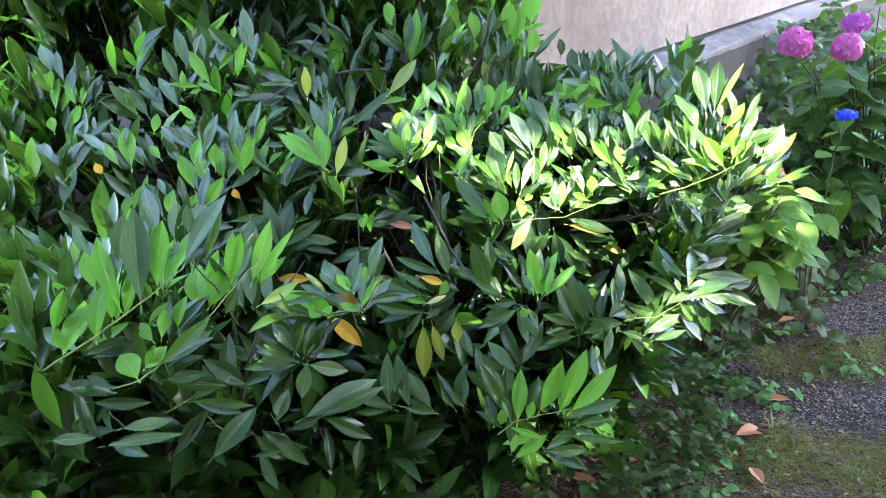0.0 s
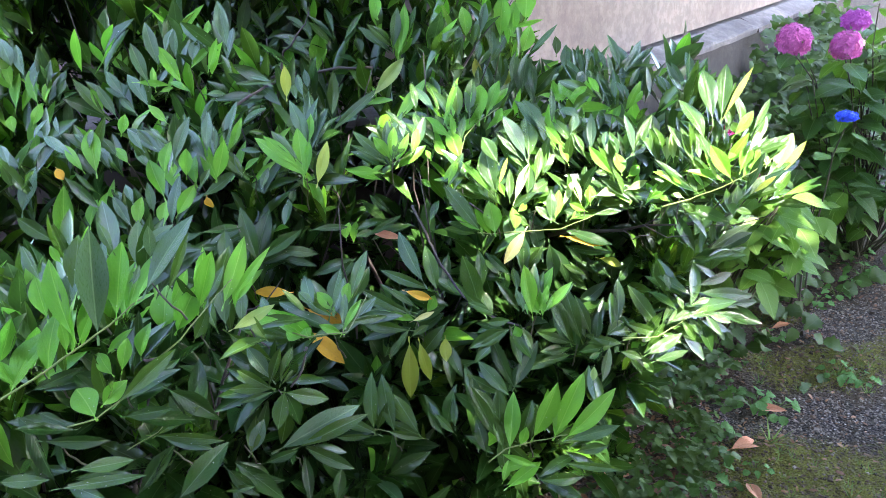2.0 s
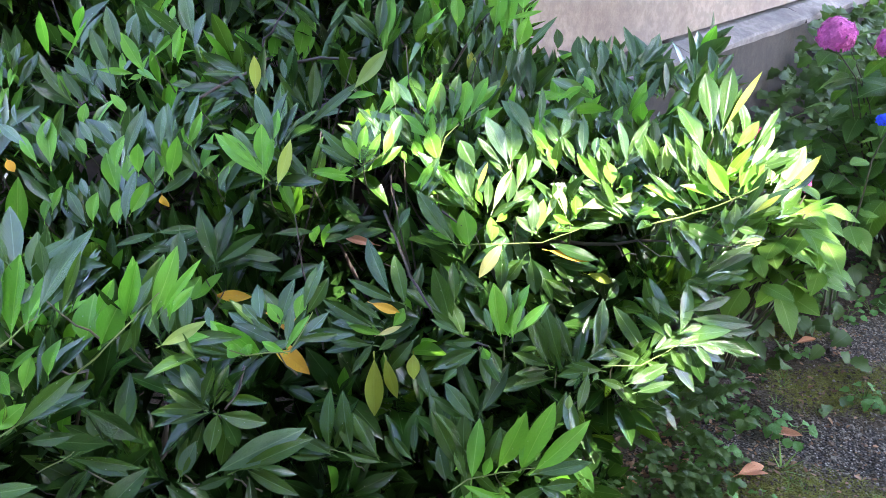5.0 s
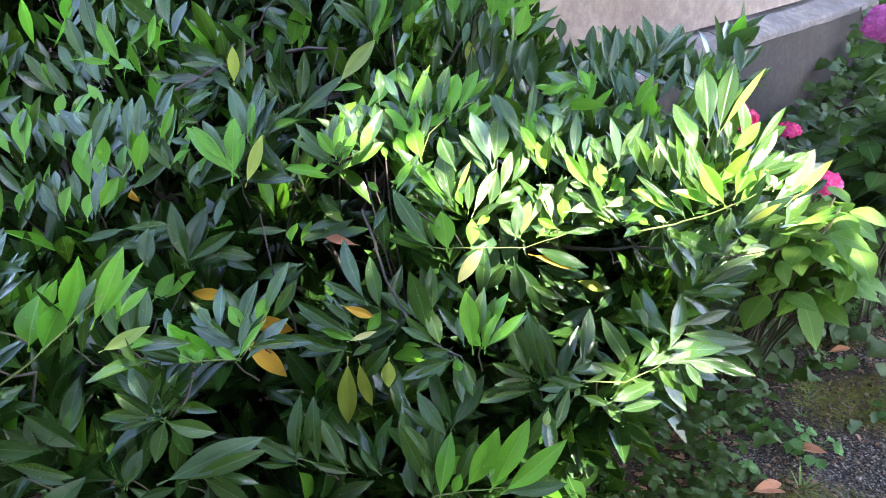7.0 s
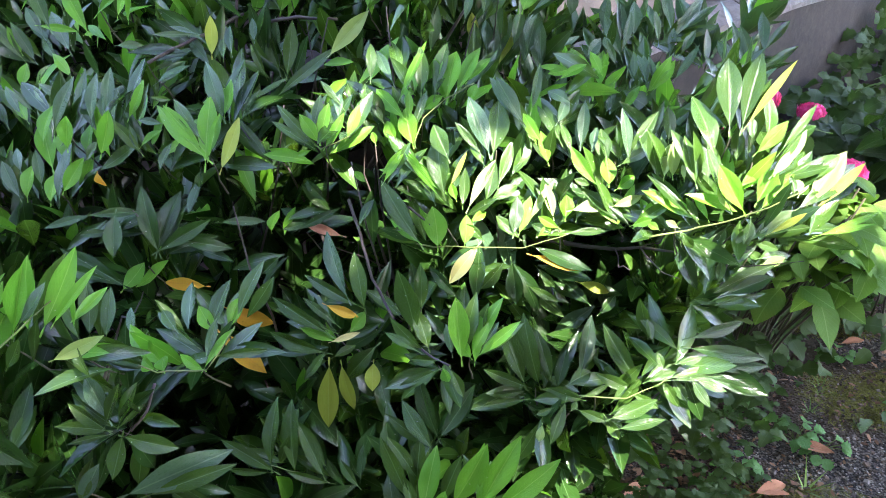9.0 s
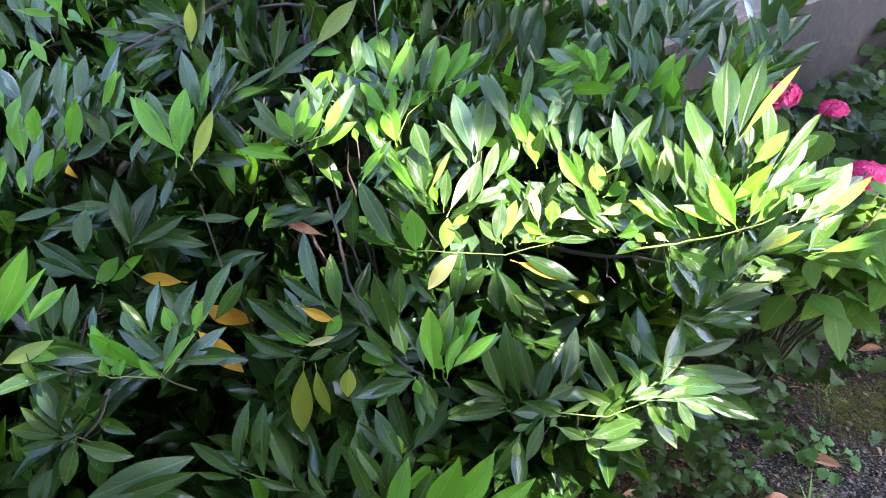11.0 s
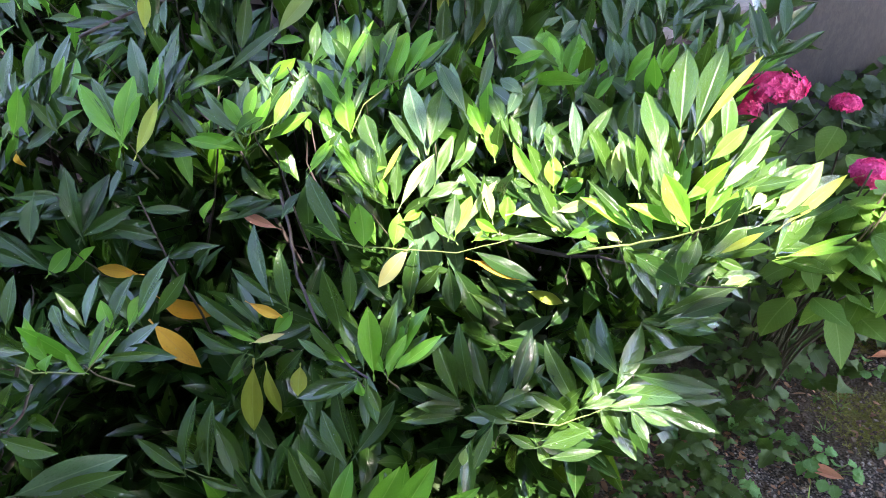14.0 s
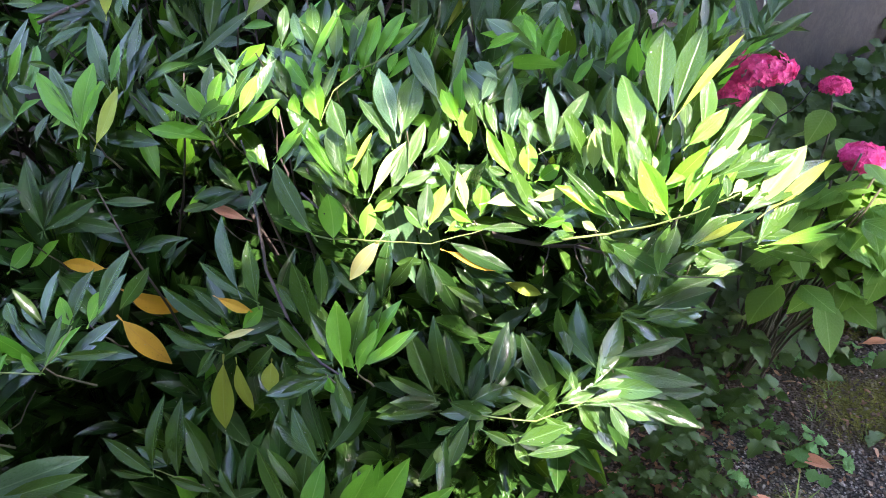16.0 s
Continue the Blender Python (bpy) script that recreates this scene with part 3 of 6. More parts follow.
twig([
    ('y', 0.416, 1.890, 1.010, 0.444, 1.918, 1.052, 0.28),
    ('g', 0.387, 1.894, 1.007, 0.398, 1.925, 1.033, 0.30),
    ('t', 0.434, 1.936, 1.058, 0.433, 1.964, 1.095, 0.30),
    ('t', 0.452, 1.933, 1.060, 0.442, 1.955, 1.098, 0.32),
    ('y', 0.470, 1.917, 1.047, 0.499, 1.936, 1.072, 0.34),
])
twig([
    ('t', 0.435, 2.328, 0.995, 0.396, 2.351, 1.082, 0.30),
    ('t', 0.438, 2.336, 1.008, 0.462, 2.364, 1.086, 0.25),
    ('t', 0.498, 2.335, 0.982, 0.475, 2.351, 1.043, 0.32),
    ('t', 0.544, 2.349, 0.988, 0.554, 2.395, 1.046, 0.25),
    ('t', 0.560, 2.327, 0.945, 0.615, 2.403, 0.998, 0.18),
    ('y', 0.521, 2.306, 0.925, 0.555, 2.334, 0.984, 0.28),
    ('t', 0.518, 2.360, 1.018, 0.505, 2.377, 1.084, 0.27),
    ('t', 0.568, 2.383, 1.037, 0.637, 2.452, 1.076, 0.14),
    ('t', 0.670, 2.368, 0.973, 0.652, 2.391, 1.014, 0.37),
])
twig([
    ('t', 0.726, 2.409, 0.938, 0.690, 2.463, 1.039, 0.21),
    ('t', 0.741, 2.427, 0.956, 0.709, 2.458, 1.035, 0.26),
    ('t', 0.769, 2.449, 0.975, 0.770, 2.513, 1.062, 0.25),
    ('g', 0.771, 2.453, 0.979, 0.835, 2.524, 1.034, 0.19),
    ('g', 0.744, 2.403, 0.921, 0.850, 2.471, 0.991, 0.18),
    ('t', 0.695, 2.413, 0.956, 0.689, 2.440, 1.002, 0.34),
    ('y', 0.716, 2.387, 0.912, 0.764, 2.405, 0.951, 0.25),
    ('t', 0.759, 2.426, 0.947, 0.724, 2.470, 0.995, 0.22),
])
twig([
    ('t', 0.412, 1.667, 1.011, 0.406, 1.692, 1.082, 0.25),
    ('t', 0.358, 1.678, 1.020, 0.365, 1.698, 1.047, 0.42),
    ('g', 0.381, 1.661, 1.009, 0.369, 1.697, 1.045, 0.41),
    ('g', 0.412, 1.667, 1.011, 0.454, 1.699, 1.074, 0.24),
    ('g', 0.403, 1.660, 1.004, 0.452, 1.695, 1.022, 0.26),
])
twig([
    ('g', 0.518, 1.577, 1.057, 0.499, 1.644, 1.129, 0.32),
    ('g', 0.539, 1.599, 1.087, 0.539, 1.660, 1.172, 0.33),
    ('g', 0.557, 1.603, 1.088, 0.586, 1.679, 1.167, 0.26),
    ('v', 0.565, 1.607, 1.090, 0.623, 1.642, 1.172, 0.11),
])
twig([
    ('g', 0.590, 1.591, 1.073, 0.599, 1.631, 1.132, 0.31),
    ('y', 0.576, 1.581, 1.057, 0.616, 1.599, 1.097, 0.34),
    ('g', 0.605, 1.571, 1.065, 0.661, 1.637, 1.111, 0.12),
    ('g', 0.596, 1.556, 1.048, 0.629, 1.581, 1.085, 0.22),
    ('g', 0.497, 1.565, 1.017, 0.476, 1.596, 1.071, 0.36),
])
twig([
    ('y', 0.588, 1.555, 0.986, 0.638, 1.613, 1.016, 0.25),
    ('g', 0.578, 1.563, 1.021, 0.640, 1.618, 1.041, 0.23),
    ('g', 0.647, 1.588, 0.973, 0.761, 1.694, 1.013, 0.20),
    ('v', 0.678, 1.612, 0.963, 0.749, 1.664, 1.013, 0.15),
    ('g', 0.588, 1.545, 0.950, 0.645, 1.581, 0.978, 0.33),
    ('g', 0.571, 1.545, 0.963, 0.558, 1.531, 0.930, 0.53),
    ('y', 0.679, 1.585, 0.931, 0.773, 1.626, 0.953, 0.09),
    ('y', 0.682, 1.587, 0.932, 0.764, 1.608, 0.943, 0.11),
    ('g', 0.636, 1.587, 0.995, 0.652, 1.613, 1.020, 0.30),
    ('g', 0.648, 1.609, 1.005, 0.709, 1.640, 1.035, 0.32),
])
twig([
    ('g', 0.484, 1.581, 0.935, 0.506, 1.570, 0.903, 0.42),
    ('d', 0.561, 1.628, 0.918, 0.522, 1.605, 0.854, 0.42),
    ('d', 0.610, 1.630, 0.889, 0.562, 1.619, 0.859, 0.33),
    ('g', 0.639, 1.619, 0.864, 0.544, 1.586, 0.829, 0.22),
    ('g', 0.542, 1.559, 0.821, 0.626, 1.589, 0.830, 0.12),
    ('d', 0.563, 1.576, 0.832, 0.633, 1.600, 0.853, 0.30),
])
twig([
    ('o', 0.274, 1.632, 0.855, 0.352, 1.631, 0.832, 0.23),
    ('d', 0.279, 1.632, 0.869, 0.366, 1.635, 0.829, 0.24),
    ('g', 0.227, 1.617, 0.848, 0.193, 1.600, 0.804, 0.37),
    ('d', 0.240, 1.621, 0.847, 0.249, 1.611, 0.777, 0.40),
    ('g', 0.281, 1.641, 0.827, 0.312, 1.635, 0.793, 0.29),
    ('g', 0.269, 1.636, 0.795, 0.316, 1.647, 0.764, 0.25),
    ('v', 0.350, 1.668, 0.788, 0.406, 1.678, 0.765, 0.30),
    ('d', 0.366, 1.659, 0.754, 0.329, 1.673, 0.783, 0.43),
    ('d', 0.385, 1.653, 0.739, 0.413, 1.677, 0.763, 0.42),
])
twig([
    ('t', -0.012, 1.543, 0.817, -0.059, 1.596, 0.903, 0.27),
    ('g', 0.013, 1.546, 0.797, -0.006, 1.574, 0.879, 0.32),
    ('d', 0.009, 1.574, 0.927, 0.026, 1.604, 0.961, 0.32),
    ('g', 0.093, 1.547, 0.755, 0.067, 1.578, 0.853, 0.36),
    ('g', 0.101, 1.566, 0.788, 0.098, 1.596, 0.853, 0.32),
    ('d', 0.159, 1.576, 0.804, 0.111, 1.599, 0.847, 0.26),
    ('g', 0.068, 1.555, 0.777, 0.033, 1.569, 0.807, 0.32),
    ('g', 0.115, 1.536, 0.733, 0.093, 1.558, 0.790, 0.42),
    ('g', 0.168, 1.565, 0.776, 0.169, 1.602, 0.815, 0.33),
])
twig([
    ('b', -0.051, 1.670, 0.858, -0.115, 1.673, 0.876, 0.25),
    ('y', -0.163, 1.647, 0.874, -0.165, 1.666, 0.905, 0.63),
    ('d', -0.118, 1.659, 0.873, -0.052, 1.674, 0.907, 0.20),
    ('d', -0.109, 1.665, 0.881, -0.145, 1.655, 0.873, 0.37),
    ('d', -0.076, 1.689, 0.912, -0.112, 1.694, 0.947, 0.38),
    ('d', -0.151, 1.632, 0.833, -0.182, 1.616, 0.808, 0.51),
])
twig([
    ('g', -0.043, 1.520, 0.762, -0.133, 1.531, 0.816, 0.21),
    ('g', -0.039, 1.523, 0.765, -0.134, 1.539, 0.792, 0.20),
    ('g', -0.030, 1.530, 0.772, -0.086, 1.547, 0.808, 0.21),
    ('g', -0.000, 1.554, 0.795, -0.096, 1.575, 0.832, 0.20),
    ('o', -0.047, 1.542, 0.800, 0.003, 1.539, 0.780, 0.32),
    ('y', -0.009, 1.530, 0.759, 0.016, 1.554, 0.781, 0.54),
    ('g', -0.046, 1.504, 0.736, -0.144, 1.510, 0.756, 0.26),
    ('g', -0.045, 1.504, 0.736, -0.071, 1.489, 0.702, 0.32),
    ('w', -0.036, 1.515, 0.749, 0.007, 1.529, 0.760, 0.23),
    ('y', -0.032, 1.516, 0.750, -0.091, 1.525, 0.765, 0.25),
])
twig([
    ('v', -0.047, 1.520, 0.696, -0.049, 1.486, 0.593, 0.32),
    ('v', -0.027, 1.524, 0.695, -0.010, 1.497, 0.621, 0.29),
    ('g', 0.025, 1.550, 0.719, -0.034, 1.529, 0.663, 0.38),
    ('v', 0.023, 1.536, 0.696, 0.020, 1.523, 0.653, 0.58),
    ('g', -0.057, 1.526, 0.710, -0.087, 1.503, 0.679, 0.31),
    ('g', -0.040, 1.529, 0.709, -0.007, 1.546, 0.723, 0.37),
])
twig([
    ('y', 0.182, 1.432, 0.792, 0.171, 1.462, 0.876, 0.35),
    ('g', 0.168, 1.433, 0.799, 0.156, 1.460, 0.831, 0.32),
    ('y', 0.195, 1.435, 0.792, 0.178, 1.450, 0.810, 0.74),
    ('y', 0.198, 1.440, 0.799, 0.221, 1.465, 0.833, 0.30),
    ('y', 0.201, 1.433, 0.786, 0.204, 1.461, 0.822, 0.32),
    ('y', 0.208, 1.440, 0.796, 0.227, 1.459, 0.812, 0.32),
])
twig([
    ('g', 0.143, 1.448, 0.774, 0.101, 1.446, 0.770, 0.41),
    ('y', 0.152, 1.448, 0.761, 0.162, 1.440, 0.743, 0.85),
    ('g', 0.164, 1.449, 0.758, 0.181, 1.443, 0.714, 0.34),
    ('g', 0.142, 1.447, 0.756, 0.081, 1.427, 0.728, 0.25),
    ('g', 0.115, 1.448, 0.789, 0.066, 1.458, 0.812, 0.25),
])
twig([
    ('g', -0.118, 1.399, 0.593, -0.129, 1.446, 0.681, 0.30),
    ('g', -0.081, 1.401, 0.581, -0.105, 1.459, 0.670, 0.29),
    ('g', -0.038, 1.405, 0.573, -0.082, 1.447, 0.631, 0.29),
    ('g', -0.114, 1.394, 0.584, -0.201, 1.410, 0.624, 0.23),
    ('g', -0.122, 1.391, 0.582, -0.188, 1.388, 0.582, 0.20),
    ('g', -0.027, 1.401, 0.561, -0.088, 1.385, 0.590, 0.21),
])
twig([
    ('d', 0.144, 1.425, 0.649, 0.105, 1.450, 0.740, 0.26),
    ('d', 0.148, 1.426, 0.649, 0.195, 1.474, 0.714, 0.26),
    ('g', 0.135, 1.415, 0.635, 0.084, 1.448, 0.693, 0.32),
    ('g', 0.114, 1.390, 0.600, 0.069, 1.404, 0.663, 0.28),
    ('g', 0.030, 1.367, 0.593, -0.003, 1.385, 0.625, 0.32),
    ('d', 0.032, 1.373, 0.602, 0.032, 1.403, 0.644, 0.29),
    ('d', 0.010, 1.363, 0.594, -0.014, 1.371, 0.642, 0.30),
    ('d', 0.071, 1.392, 0.620, 0.066, 1.423, 0.674, 0.42),
])
twig([
    ('g', 0.267, 1.540, 0.673, 0.230, 1.560, 0.769, 0.30),
    ('g', 0.290, 1.542, 0.674, 0.256, 1.557, 0.780, 0.27),
    ('g', 0.310, 1.545, 0.680, 0.287, 1.559, 0.757, 0.27),
    ('d', 0.320, 1.545, 0.666, 0.331, 1.567, 0.720, 0.36),
    ('g', 0.271, 1.541, 0.665, 0.206, 1.529, 0.700, 0.26),
    ('g', 0.269, 1.541, 0.656, 0.212, 1.519, 0.654, 0.21),
    ('g', 0.269, 1.539, 0.640, 0.205, 1.510, 0.645, 0.21),
])
twig([
    ('d', 0.355, 1.515, 0.722, 0.372, 1.568, 0.791, 0.27),
    ('g', 0.445, 1.531, 0.689, 0.387, 1.566, 0.773, 0.26),
    ('g', 0.337, 1.497, 0.709, 0.372, 1.519, 0.721, 0.52),
    ('g', 0.439, 1.521, 0.683, 0.377, 1.526, 0.708, 0.30),
    ('g', 0.357, 1.486, 0.689, 0.307, 1.478, 0.706, 0.31),
    ('g', 0.359, 1.489, 0.693, 0.404, 1.519, 0.695, 0.20),
    ('g', 0.405, 1.499, 0.681, 0.425, 1.510, 0.701, 0.42),
    ('g', 0.341, 1.474, 0.676, 0.351, 1.482, 0.687, 0.63),
])
twig([
    ('g', 0.332, 1.475, 0.690, 0.314, 1.434, 0.640, 0.30),
    ('l', 0.299, 1.452, 0.663, 0.294, 1.437, 0.642, 0.53),
    ('g', 0.353, 1.473, 0.679, 0.393, 1.465, 0.667, 0.38),
    ('g', 0.393, 1.476, 0.668, 0.415, 1.469, 0.632, 0.39),
    ('g', 0.313, 1.467, 0.684, 0.290, 1.457, 0.678, 0.42),
])
twig([
    ('g', 0.401, 1.457, 0.681, 0.466, 1.470, 0.711, 0.32),
    ('g', 0.414, 1.452, 0.667, 0.480, 1.476, 0.670, 0.23),
    ('g', 0.451, 1.494, 0.724, 0.495, 1.503, 0.743, 0.32),
    ('g', 0.489, 1.504, 0.726, 0.511, 1.492, 0.693, 0.42),
    ('g', 0.473, 1.500, 0.726, 0.500, 1.480, 0.687, 0.32),
    ('g', 0.429, 1.481, 0.711, 0.469, 1.480, 0.687, 0.31),
])
twig([
    ('g', 0.483, 1.482, 0.743, 0.560, 1.523, 0.740, 0.17),
    ('g', 0.484, 1.480, 0.740, 0.564, 1.512, 0.730, 0.12),
    ('g', 0.514, 1.486, 0.738, 0.539, 1.470, 0.703, 0.37),
    ('g', 0.521, 1.487, 0.738, 0.564, 1.494, 0.715, 0.29),
    ('g', 0.471, 1.485, 0.754, 0.462, 1.499, 0.775, 0.43),
    ('g', 0.493, 1.494, 0.760, 0.530, 1.504, 0.767, 0.32),
])
twig([
    ('d', 0.515, 1.525, 0.767, 0.627, 1.524, 0.757, 0.22),
    ('d', 0.533, 1.499, 0.736, 0.621, 1.509, 0.699, 0.18),
    ('d', 0.548, 1.510, 0.744, 0.633, 1.536, 0.736, 0.20),
    ('d', 0.515, 1.541, 0.775, 0.611, 1.596, 0.771, 0.18),
    ('g', 0.493, 1.521, 0.767, 0.435, 1.560, 0.800, 0.24),
    ('g', 0.457, 1.529, 0.776, 0.447, 1.548, 0.800, 0.43),
    ('g', 0.521, 1.597, 0.809, 0.553, 1.597, 0.803, 0.33),
])
twig([
    ('t', -0.247, 1.233, 0.809, -0.287, 1.266, 0.851, 0.36),
    ('g', -0.251, 1.229, 0.803, -0.229, 1.248, 0.856, 0.29),
    ('g', -0.234, 1.232, 0.803, -0.214, 1.254, 0.853, 0.29),
    ('g', -0.250, 1.226, 0.798, -0.300, 1.237, 0.828, 0.31),
    ('g', -0.250, 1.225, 0.797, -0.312, 1.221, 0.803, 0.28),
    ('g', -0.248, 1.223, 0.792, -0.293, 1.201, 0.791, 0.19),
    ('g', -0.226, 1.226, 0.788, -0.162, 1.235, 0.766, 0.37),
    ('g', -0.229, 1.225, 0.789, -0.240, 1.207, 0.736, 0.47),
    ('g', -0.233, 1.231, 0.800, -0.203, 1.250, 0.825, 0.17),
])
twig([
    ('t', -0.248, 1.232, 0.681, -0.122, 1.282, 0.721, 0.28),
    ('g', -0.220, 1.237, 0.678, -0.109, 1.265, 0.713, 0.20),
])
twig([
    ('o', -0.286, 1.618, 0.777, -0.352, 1.603, 0.789, 0.33),
    ('o', -0.251, 1.609, 0.741, -0.176, 1.624, 0.690, 0.38),
    ('o', -0.255, 1.586, 0.701, -0.178, 1.565, 0.642, 0.36),
])
twig([
    ('y', -0.205, 1.292, 0.848, -0.236, 1.301, 0.856, 0.64),
    ('y', -0.192, 1.291, 0.846, -0.203, 1.306, 0.862, 0.86),
    ('y', -0.141, 1.298, 0.847, -0.178, 1.303, 0.862, 0.37),
    ('y', -0.139, 1.301, 0.849, -0.110, 1.341, 0.889, 0.22),
    ('g', -0.155, 1.319, 0.869, -0.203, 1.341, 0.889, 0.27),
    ('g', -0.132, 1.317, 0.856, -0.066, 1.342, 0.851, 0.19),
    ('g', -0.139, 1.310, 0.858, -0.136, 1.349, 0.896, 0.27),
])
twig([
    ('y', -0.163, 1.391, 0.843, -0.189, 1.401, 0.877, 0.51),
    ('y', -0.144, 1.397, 0.846, -0.137, 1.435, 0.878, 0.43),
    ('g', -0.171, 1.385, 0.837, -0.153, 1.432, 0.907, 0.29),
    ('g', -0.133, 1.408, 0.861, -0.106, 1.446, 0.932, 0.26),
])
twig([
    ('g', -0.223, 1.309, 0.841, -0.308, 1.335, 0.867, 0.22),
    ('g', -0.221, 1.306, 0.838, -0.303, 1.309, 0.859, 0.15),
    ('g', -0.349, 1.379, 0.836, -0.363, 1.425, 0.899, 0.35),
    ('g', -0.319, 1.372, 0.838, -0.323, 1.412, 0.897, 0.32),
    ('g', -0.364, 1.372, 0.832, -0.392, 1.400, 0.897, 0.32),
    ('t', -0.267, 1.359, 0.853, -0.286, 1.389, 0.879, 0.43),
    ('g', -0.185, 1.330, 0.884, -0.212, 1.354, 0.899, 0.43),
])
# leaves in the deep recess take the tone darkened for shade
twig([
    ('d', -0.325, 1.563, 0.874, -0.344, 1.576, 0.975, 0.30),
    ('d', -0.326, 1.563, 0.874, -0.302, 1.615, 0.960, 0.32),
    ('d', -0.324, 1.563, 0.874, -0.240, 1.594, 0.918, 0.25),
    ('y', -0.387, 1.539, 0.812, -0.361, 1.576, 0.842, 0.49),
    ('d', -0.386, 1.541, 0.819, -0.501, 1.561, 0.872, 0.24),
    ('d', -0.411, 1.532, 0.835, -0.469, 1.521, 0.861, 0.34),
    ('d', -0.286, 1.575, 0.888, -0.210, 1.579, 0.876, 0.28),
])
twig([
    ('d', -0.370, 1.541, 0.947, -0.365, 1.499, 0.896, 0.44),
    ('d', -0.407, 1.533, 0.948, -0.345, 1.569, 0.940, 0.23),
    ('d', -0.410, 1.532, 0.948, -0.469, 1.505, 0.936, 0.22),
    ('o', -0.400, 1.567, 1.005, -0.397, 1.559, 0.986, 0.85),
    ('d', -0.421, 1.515, 0.923, -0.380, 1.526, 0.925, 0.32),
    ('d', -0.246, 1.599, 0.999, -0.250, 1.588, 0.976, 0.53),
    ('d', -0.210, 1.566, 0.928, -0.146, 1.586, 0.926, 0.22),
])
twig([
    ('y', 0.056, 1.728, 1.049, -0.002, 1.762, 1.089, 0.32),
    ('y', 0.073, 1.709, 1.010, 0.057, 1.727, 1.065, 0.54),
    ('y', 0.048, 1.702, 1.015, 0.025, 1.722, 1.045, 0.50),
    ('y', 0.065, 1.733, 1.048, 0.062, 1.756, 1.082, 0.33),
    ('y', 0.067, 1.772, 1.073, 0.045, 1.776, 1.083, 0.61),
    ('g', 0.073, 1.720, 1.027, 0.089, 1.764, 1.085, 0.21),
    ('g', 0.077, 1.784, 1.076, 0.073, 1.823, 1.137, 0.36),
    ('y', 0.045, 1.749, 1.067, 0.082, 1.830, 1.146, 0.12),
    ('y', 0.120, 1.785, 1.064, 0.127, 1.839, 1.135, 0.41),
    ('y', 0.135, 1.796, 1.069, 0.168, 1.847, 1.137, 0.27),
    ('y', 0.113, 1.785, 1.067, 0.081, 1.771, 1.053, 0.53),
    ('g', 0.100, 1.784, 1.070, 0.111, 1.850, 1.145, 0.25),
])
twig([
    ('y', 0.156, 1.791, 1.055, 0.169, 1.804, 1.082, 0.54),
    ('y', 0.152, 1.817, 1.084, 0.187, 1.843, 1.121, 0.28),
    ('g', -0.010, 1.794, 1.093, -0.012, 1.834, 1.147, 0.27),
    ('t', 0.027, 1.792, 1.088, -0.011, 1.842, 1.136, 0.23),
    ('g', 0.036, 1.811, 1.096, 0.018, 1.864, 1.149, 0.28),
    ('g', 0.003, 1.726, 1.058, -0.015, 1.761, 1.097, 0.29),
    ('g', 0.024, 1.715, 1.046, 0.007, 1.724, 1.076, 0.38),
    ('y', 0.015, 1.694, 1.014, 0.007, 1.707, 1.031, 0.50),
])
twig([
    ('t', 0.200, 1.664, 1.017, 0.168, 1.703, 1.098, 0.32),
    ('g', 0.207, 1.667, 1.015, 0.222, 1.727, 1.088, 0.38),
    ('g', 0.189, 1.655, 1.017, 0.147, 1.676, 1.060, 0.21),
    ('t', 0.249, 1.713, 1.050, 0.205, 1.745, 1.110, 0.31),
    ('y', 0.278, 1.701, 1.023, 0.248, 1.719, 1.062, 0.37),
    ('g', 0.143, 1.623, 1.021, 0.118, 1.656, 1.061, 0.49),
])
twig([
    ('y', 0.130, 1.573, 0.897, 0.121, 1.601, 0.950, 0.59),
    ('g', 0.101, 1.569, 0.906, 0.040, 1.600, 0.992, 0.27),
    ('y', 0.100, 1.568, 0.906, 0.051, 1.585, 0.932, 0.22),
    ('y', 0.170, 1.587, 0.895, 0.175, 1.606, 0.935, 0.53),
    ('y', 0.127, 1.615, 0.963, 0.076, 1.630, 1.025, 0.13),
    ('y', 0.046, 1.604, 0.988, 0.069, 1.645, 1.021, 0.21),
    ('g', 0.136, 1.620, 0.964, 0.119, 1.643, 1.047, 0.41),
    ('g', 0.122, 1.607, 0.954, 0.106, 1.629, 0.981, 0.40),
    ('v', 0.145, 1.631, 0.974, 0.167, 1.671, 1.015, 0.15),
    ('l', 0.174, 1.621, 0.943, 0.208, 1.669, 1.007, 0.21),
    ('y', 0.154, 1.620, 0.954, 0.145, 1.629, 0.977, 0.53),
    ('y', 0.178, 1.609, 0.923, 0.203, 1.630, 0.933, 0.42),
])
